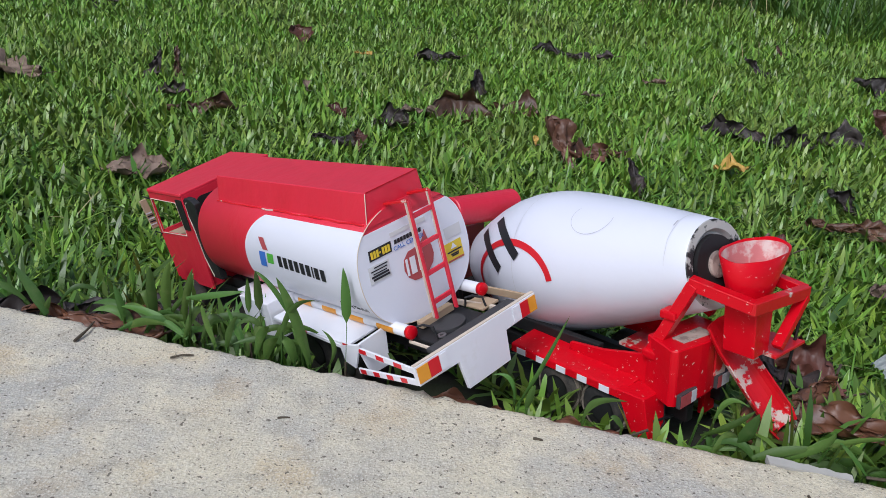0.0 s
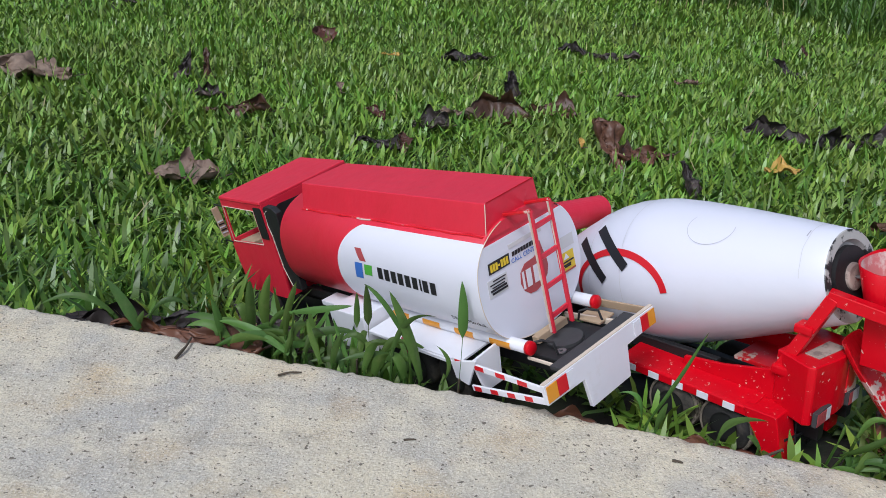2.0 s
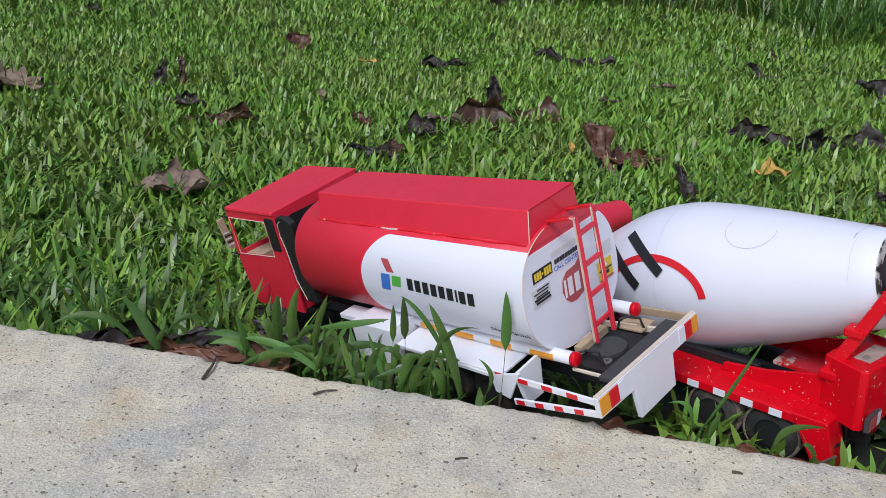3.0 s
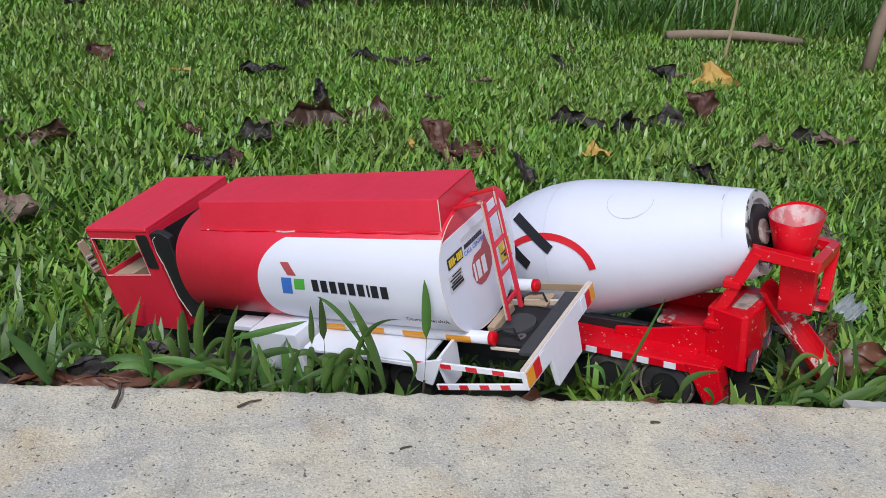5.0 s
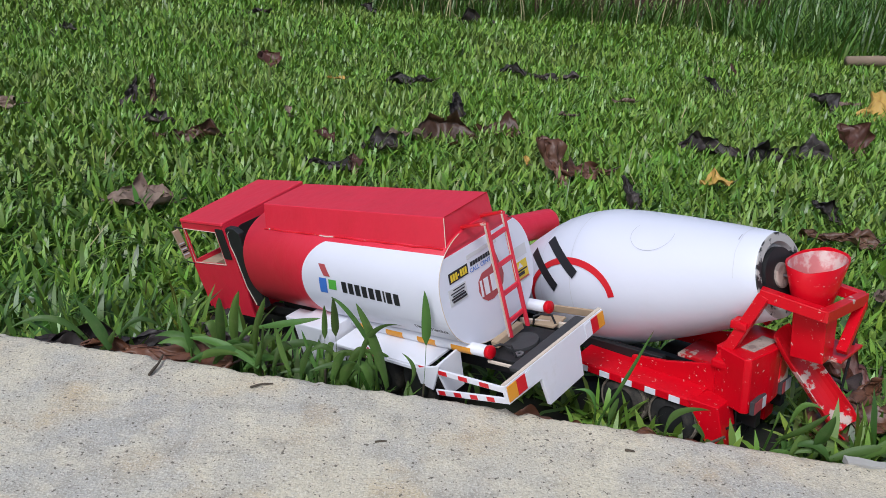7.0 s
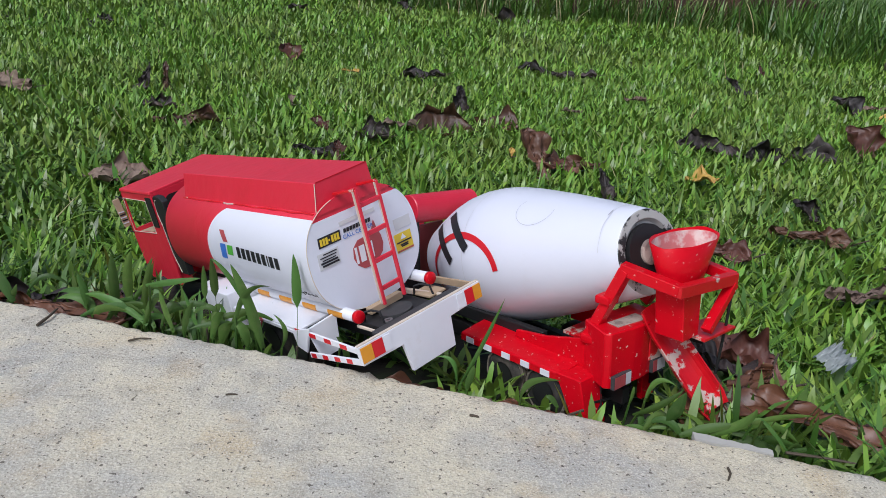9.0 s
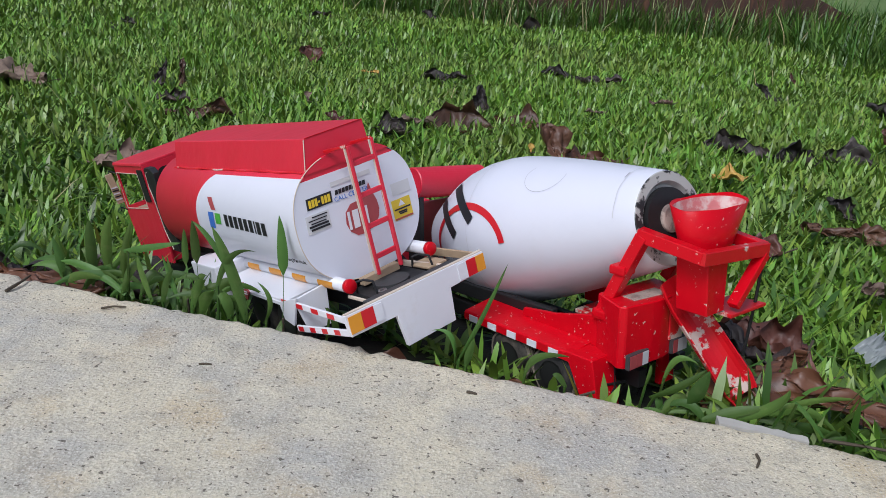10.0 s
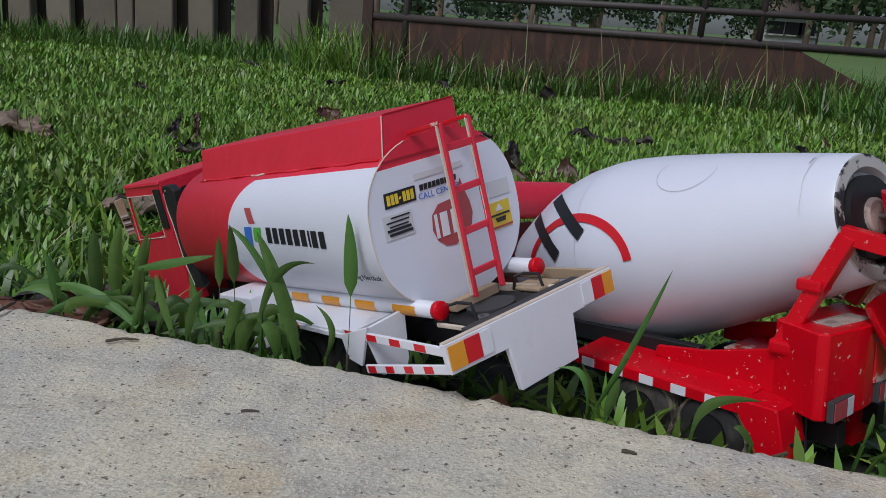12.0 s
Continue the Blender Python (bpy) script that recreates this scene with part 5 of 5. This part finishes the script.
dry_leaf(1.436, 3.52, 0.080, 15, DEADLEAF, REDBROWN, 0.8, 41, 0.6, pitch=35)
dry_leaf(0.795, 1.41, 0.135, 72, DEADLEAF, BROWN, 0.8, 42, 0.6, 0.3, roll=-30)
dry_leaf(0.595, 1.30, 0.100, 65, DEADLEAF, "reddish-brown dry leaf lying on the lawn", 0.8, 43, 0.7, 0.2, roll=-28)
dry_leaf(0.775, 1.14, 0.125, 96, GREYLEAF, PALE, 0.7, 44, 0.75, 0.2, roll=-20, ragged=0.6)
dry_leaf(-0.77, 4.60, 0.150, 80, DARKLEAF, ROT, 1.2, 45, 0.6)
dry_leaf(-0.19, 5.00, 0.110, 60, DARKLEAF, ROT, 1.2, 46, 0.6, pitch=25)
dry_leaf(-1.45, 3.75, 0.100, 60, DARKLEAF, ROT, 1.2, 47, 0.6)
dry_leaf(-1.40, 5.30, 0.160, 60, DARKLEAF, ROT, 1.2, 48, 0.7, pitch=20)
dry_leaf(0.45, 4.93, 0.270, 82, DARKLEAF, BROWN, 1.0, 49, 0.5)
# leaves in the gap beside the slab
GAP = "leaves beside the slab"
dry_leaf(0.478, 0.630, 0.180, 66, RUSSET, "large glossy russet dry leaf against the slab", -0.55, 50, 0.62, z=-0.014, roll=-24, ragged=0.1, group=GAP)
dry_leaf(0.405, 0.690, 0.150, 130, RUSSET, "folded russet dry leaf beside the slab", -0.5, 51, 0.6, 0.1, z=-0.024, roll=-22, ragged=0.2, group=GAP)
dry_leaf(0.470, 0.830, 0.105, 60, DEADLEAF, "crumpled dark brown leaf beside the models", 1.2, 52, 0.8, 0.3, z=-0.070, group=GAP)
dry_leaf(0.425, 0.800, 0.120, 20, DARKLEAF, "crumpled dark brown leaf beside the models", 1.3, 53, 0.7, 0.6, z=-0.050, group=GAP)
dry_leaf(-0.285, 0.757, 0.150, 76, RUSSET, "curled reddish-brown dry leaf against the slab", -0.45, 54, 0.40, z=-0.014, roll=-14, ragged=0.1, group=GAP)
dry_leaf(-0.345, 0.800, 0.140, 95, DARKLEAF, "dark rotten leaf beside the slab", 1.2, 55, 0.4, 0.1, z=-0.035, group=GAP)
dry_leaf(-0.215, 0.790, 0.100, 45, DARKLEAF, "dark rotten leaf beside the slab", 1.3, 56, 0.6, 0.3, z=-0.025, group=GAP)
dry_leaf(0.085, 0.655, 0.120, 76, RUSSET, "dull brown dry leaf pressed against the slab", -0.5, 57, 0.25, z=-0.022, ragged=0.1, group=GAP)
dry_leaf(0.175, 0.634, 0.110, 78, RUSSET, "dull brown dry leaf pressed against the slab", -0.5, 58, 0.25, z=-0.022, ragged=0.1, group=GAP)


# ---- twigs and crumbs on the slab ----
def twig(p, q, r, bend, label):
    a, b = Vector(p), Vector(q)
    mid = (a + b) / 2 + Vector(bend)
    ob = part("twig", tube([a, a.lerp(mid, 0.55), mid, mid.lerp(b, 0.55), b], r, 6, (1.0, 1.1, 0.8, 0.9, 0.5)), TWIG)
    tagged(ob, label, "twig", "twigs on the slab")


twig((-0.2735, 0.690, 0.0018), (-0.270, 0.727, 0.0030), 0.0015, (0.002, 0, 0.001), "short dark twig lying on the concrete slab")
twig((-0.178, 0.673, 0.0012), (-0.158, 0.680, 0.0015), 0.0010, (0, 0.001, 0.001), "thin dry twig lying on the concrete slab")
twig((0.358, 0.534, 0.0010), (0.353, 0.517, 0.0010), 0.0011, (0.002, 0, 0.001), "tiny dark twig lying on the concrete slab")
twig((0.415, 0.561, 0.0015), (0.470, 0.552, 0.0015), 0.0013, (0, 0.001, 0), "pale stalk lying along the slab's rim")
twig((-0.062, 0.590, 0.0010), (-0.052, 0.592, 0.0010), 0.0010, (0, 0, 0.0005), "tiny dark twig lying on the concrete slab")
twig((0.150, 0.585, 0.0010), (0.158, 0.583, 0.0010), 0.0012, (0, 0, 0.0005), "tiny dark twig lying on the concrete slab")


def build_chip():
    bm = bmesh.new()
    n = 16
    top, low = [], []
    for i in range(n + 1):
        u = i / n
        x = 0.342 + 0.062 * u
        w = 0.009 * (1 - 0.5 * u) + 0.0015 * noise.noise(Vector((u * 9, 1, 2)))
        y0 = edge_y(x) - 0.004 + 0.001 * noise.noise(Vector((u * 11, 4, 2)))
        top.append([bm.verts.new((x, y0, 0.0005)), bm.verts.new((x, y0 + w, 0.0022 + 0.0006 * noise.noise(Vector((u * 8, 2, 7)))))])
        low.append([bm.verts.new((x, y0, -0.0045)), bm.verts.new((x, y0 + w, -0.0045))])
    for i in range(n):
        a, b, c, d = top[i], top[i + 1], low[i], low[i + 1]
        bm.faces.new((a[0], b[0], b[1], a[1])); bm.faces.new((c[0], c[1], d[1], d[0]))
        bm.faces.new((a[0], c[0], d[0], b[0])); bm.faces.new((a[1], b[1], d[1], c[1]))
    for k in (0, n):
        bm.faces.new((top[k][0], top[k][1], low[k][1], low[k][0]))
    tagged(part("cement_flake", bm, mat("pale_cement", (0.36, 0.35, 0.32), 0.9, 0.15, 60, 0.4)), "thin pale flake of cement lying on the slab's rim", "flake")


build_chip()


def build_grit():
    rng = random.Random(4)
    bm = bmesh.new()
    for _ in range(130):
        x, d = rng.uniform(-0.45, 0.6), rng.uniform(0.01, 0.45)
        r = rng.uniform(0.0003, 0.0008)
        bmesh.ops.create_icosphere(bm, subdivisions=1, radius=r, matrix=Matrix.Translation((x, edge_y(x) - d, r * 0.3)) @ Matrix.Rotation(rng.uniform(0, 3), 4, "Z") @ Matrix.Diagonal((1.4, 0.8, 0.6, 1)))
    tagged(part("grit", bm, mat("dark_grit", (0.10, 0.08, 0.06), 0.9, 0.5, 200, 0, island=0.6)), "dark grit and crumbs scattered on the slab", "grit", kind="stuff")


build_grit()


def build_bag():
    bm = bmesh.new()
    n = 14
    g = [[bm.verts.new(((i / n - 0.5) * 0.036, (j / n - 0.5) * 0.028, 0.016 * noise.noise(Vector((i * 0.42, j * 0.5, 4))) + 0.012 * noise.noise(Vector((i * 0.9, j, 8))) + 0.02 * math.sin(2.6 * i / n))) for j in range(n + 1)] for i in range(n + 1)]
    for a, b in zip(g, g[1:]):
        for j in range(n):
            bm.faces.new((a[j], a[j + 1], b[j + 1], b[j]))
    ob = part("plastic_wrapper", bm, CLEAR, smooth=True)
    ob.matrix_world = pose(0.585, 0.842, -0.058, 25, 15, 35)
    tagged(ob, "crumpled clear plastic wrapper in the grass", "wrapper")


build_bag()


# ---- far side of the lawn: log, stake, gate, fence ----
def build_far_bits():
    pts = [(2.19, 3.99, 0), (2.35, 4.00, 0.006), (2.55, 3.97, 0.010), (2.75, 3.93, 0.004), (2.96, 3.90, -0.012)]
    pts = [(x, y, ground_z(x, y) + 0.050 + z) for x, y, z in pts]
    tagged(part("fallen_branch", tube(pts, 0.026, 12, (0.9, 1.05, 1.0, 0.95, 0.8)), BARK, smooth=True), "pale barkless branch lying in the grass", "branch")
    tagged(part("thin_stick", tube([(2.15, 3.41, -0.13), (2.18, 3.43, 0.04), (2.20, 3.45, 0.22), (2.26, 3.48, 0.5)], 0.0075, 7, (1.1, 1, 0.8, 0.5)), STRAW), "thin pale stick standing in the grass", "stick")
    tagged(part("wooden_stake", tube([(2.63, 3.05, -0.14), (2.66, 3.07, 0.06), (2.72, 3.09, 0.30), (2.80, 3.12, 0.75)], 0.026, 12, (1.1, 1, 0.95, 0.9)), BARK, smooth=True), "brown wooden stake standing at the lawn's edge", "stake")


build_far_bits()


def build_gate():
    t = thing("gate", Matrix.Translation((0, 5.5, 0)), "rusted steel field gate with a solid lower plate", "gate")
    part("plate", prism([(-0.69, 0.335), (1.93, 0.335), (2.02, 0.290), (2.66, 0.020), (2.72, -0.14), (-0.69, -0.14)], "y", -0.006, 0.006, 0.002), RUST, t, "rust-brown sheet steel plate")
    part("rail", rod((-0.72, 0, 0.335), (3.6, 0, 0.335), 0.024, 14), DARKSTEEL, t, smooth=True)
    part("rail", rod((-0.72, 0, 0.478), (3.6, 0, 0.545), 0.021, 14), DARKSTEEL, t, smooth=True)
    part("rail", rod((-0.72, 0, 1.10), (3.6, 0, 1.12), 0.024, 14), DARKSTEEL, t, smooth=True)
    for x in (-0.49, 1.35, 1.71, 3.2):
        part("upright", rod((x, 0.0, 0.33 if x > 0 else -0.14), (x + 0.02, 0.0, 1.1), 0.021, 12), DARKSTEEL, t, smooth=True)
    part("end_post", box(-0.745, -0.690, -0.03, 0.03, -0.15, 1.25, 0.004), RUST, t, "rusted gate post")
    part("brace", bar((1.9, 0.004, 0.32), (2.70, 0.004, -0.02), 0.014, 0.030), DARKSTEEL, t)


build_gate()


def build_fence():
    f = thing("fence", Matrix.Translation((0, 6.5, 0)), "weathered grey picket fence of broad boards", "fence")
    rng = random.Random(8)
    for xa, xb in ((-4.6, -4.42), (-4.3, -4.12), (-3.98, -3.72), (-3.60, -3.43), (-3.32, -3.13), (-3.03, -2.78), (-2.765, -2.645), (-2.63, -2.34), (-2.21, -2.02), (-1.87, -1.69), (-1.53, -1.31), (-1.15, -0.90)):
        h = rng.uniform(1.2, 1.4)
        o = part("picket", prism([(xa, -0.2), (xb, -0.2), (xb + rng.uniform(-0.01, 0.01), h), ((xa + xb) / 2, h + 0.05), (xa + rng.uniform(-0.01, 0.01), h)], "y", -0.05 + rng.uniform(-0.02, 0.02), 0.05, 0.008), TIMBER, f)
    for xb in (-4.42, -4.12, -3.70, -3.43, -3.13, -2.76, -2.34, -2.02, -1.69, -1.31):
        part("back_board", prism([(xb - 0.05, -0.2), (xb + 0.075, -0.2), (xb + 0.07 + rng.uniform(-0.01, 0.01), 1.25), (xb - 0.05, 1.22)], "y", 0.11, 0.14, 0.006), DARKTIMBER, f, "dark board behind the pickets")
    part("fence_rail", box(-4.8, -0.75, 0.052, 0.10, 0.85, 0.95, 0.005), TIMBER, f)


build_fence()


def tall(n, x0, x1, y0, y1, lengths, widths, seed, label, material=None):
    blades("tall_grass", scatter(n, x0, x1, y0, y1, seed), lengths, widths, (0.35, 0.25), material or GRASS, label, seed + 30, 1.0)


tall(1900, -0.7, 2.6, 5.12, 5.48, (0.10, 0.28), (0.006, 0.013), 21, "taller grass along the gate", GRASSDEEP)
tall(2600, -4.8, -0.6, 5.7, 6.45, (0.08, 0.24), (0.006, 0.014), 22, "taller grass along the picket fence", GRASSDEEP)
tall(500, -1.2, -0.55, 5.3, 6.2, (0.2, 0.45), (0.006, 0.013), 23, "tall grass tuft beside the gate post")
tall(9000, 1.9, 5.4, 4.10, 6.6, (0.12, 0.34), (0.007, 0.014), 24, "tall rank grass past the lawn", GRASSDEEP)
tall(900, 1.4, 3.6, 4.05, 4.6, (0.06, 0.14), (0.006, 0.012), 25, "taller grass round the branch")
blades("straw", scatter(200, -0.7, 3.4, 4.9, 5.48, 26), (0.16, 0.36), (0.004, 0.007), (0.5, 0.3), STRAW, "dry straw stems by the gate", 66, 1.3)


tall(260, -0.7, 2.4, 5.20, 5.46, (0.30, 0.52), (0.004, 0.007), 27, "long thin seed stems before the gate", STRAWGREEN)


# ---- distance: trees, palms and houses past the field ----
def far_tree(x, y, h, w, seed, palm=False):
    rng = np.random.default_rng(seed)
    z0 = ground_z(x, y)
    t = thing("tree", Matrix.Translation((x, y, z0)), "tall palm tree at the far edge of the field" if palm else "leafy green tree at the far edge of the field", "tree", "trees past the field")
    part("trunk", tube([(0, 0, -0.2), (0.1, 0, h * 0.35), (0.25, 0, h * (0.9 if palm else 0.6))], 0.02 * h, 8, (1.2, 0.9, 0.6)), BARK, t)
    verts, faces = [], []
    if palm:
        for f in range(16):
            a = rng.uniform(0, 6.28)
            up = rng.uniform(-0.3, 1.0)
            for s in range(26):
                u = s / 25
                c = np.array([0.25 + math.cos(a) * w * u, math.sin(a) * w * u, h * 0.9 + up * w * u - 0.9 * w * u * u])
                for sd in (-1, 1):
                    q = np.array([-math.sin(a) * sd, math.cos(a) * sd, -0.8]) * 0.28 * w * math.sin(math.pi * (0.1 + 0.85 * u))
                    k = len(verts)
                    e = np.array([math.cos(a), math.sin(a), 0]) * 0.035 * w
                    verts += [tuple(c - e), tuple(c + e), tuple(c + q)]
                    faces.append((k, k + 1, k + 2))
    else:
        cl = rng.normal(0, 1, (26, 3)) * np.array([w * 0.42, w * 0.42, h * 0.20]) + np.array([0, 0, h * 0.62])
        for c in cl:
            for _ in range(130):
                p = c + rng.normal(0, 1, 3) * np.array([w * 0.13, w * 0.13, h * 0.065])
                u, v = rng.normal(0, 1, 3), rng.normal(0, 1, 3)
                u, v = u / np.linalg.norm(u) * 0.036 * w, v / np.linalg.norm(v) * 0.036 * w
                k = len(verts)
                verts += [tuple(p - u), tuple(p + v), tuple(p + u), tuple(p - v)]
                faces.append((k, k + 1, k + 2, k + 3))
    me = bpy.data.meshes.new("crown")
    me.from_pydata([tuple(float(c) for c in v) for v in verts], [], faces)
    link("crown", me, TREEGREEN, t)


rt = random.Random(3)
for i in range(17):
    far_tree(-26 + 4.6 * i + rt.uniform(-1, 1), 46 + rt.uniform(-4, 10), rt.uniform(6, 10), rt.uniform(3.5, 5.5), 100 + i)
for i, (x, y) in enumerate(((4, 34), (11, 36), (14.5, 40), (18, 38), (21, 42))):
    far_tree(x, y, rt.uniform(6, 8), 2.8, 200 + i, True)
for i in range(9):
    far_tree(1.5 + 2.1 * i + rt.uniform(-0.5, 0.5), 30 + rt.uniform(-2, 5), rt.uniform(3.5, 5.5), rt.uniform(2.2, 3.2), 400 + i)
for i, (x, y) in enumerate(((-6.5, 17), (-3.8, 15), (-1.4, 16), (0.8, 18), (2.6, 21))):
    far_tree(x, y, rt.uniform(2.2, 3.2), 1.6, 300 + i)


def house(x, y, w, h):
    t = thing("house", Matrix.Translation((x, y, ground_z(x, y))), "small pale house at the far edge of the field", "house", "houses past the field")
    part("wall", box(-w / 2, w / 2, -1.5, 1.5, -0.3, h, 0.02), HOUSEWALL, t)
    part("roof", prism([(-2.0, h), (2.0, h), (0, h + 1.3)], "x", -w / 2 - 0.4, w / 2 + 0.4, 0.02), HOUSEROOF, t, "dull brown roof")
    for k in (-0.28, 0.05, 0.30):
        wd = part("window", box(k * w - 0.4, k * w + 0.4, -1.56, -1.48, h * 0.35, h * 0.75, 0.01), BLACK, t, "dark window")
        part("sill", box(k * w - 0.5, k * w + 0.5, -1.64, -1.5, h * 0.30, h * 0.35, 0.01), HOUSEWALL, wd)


house(14.6, 44, 2.6, 1.5)
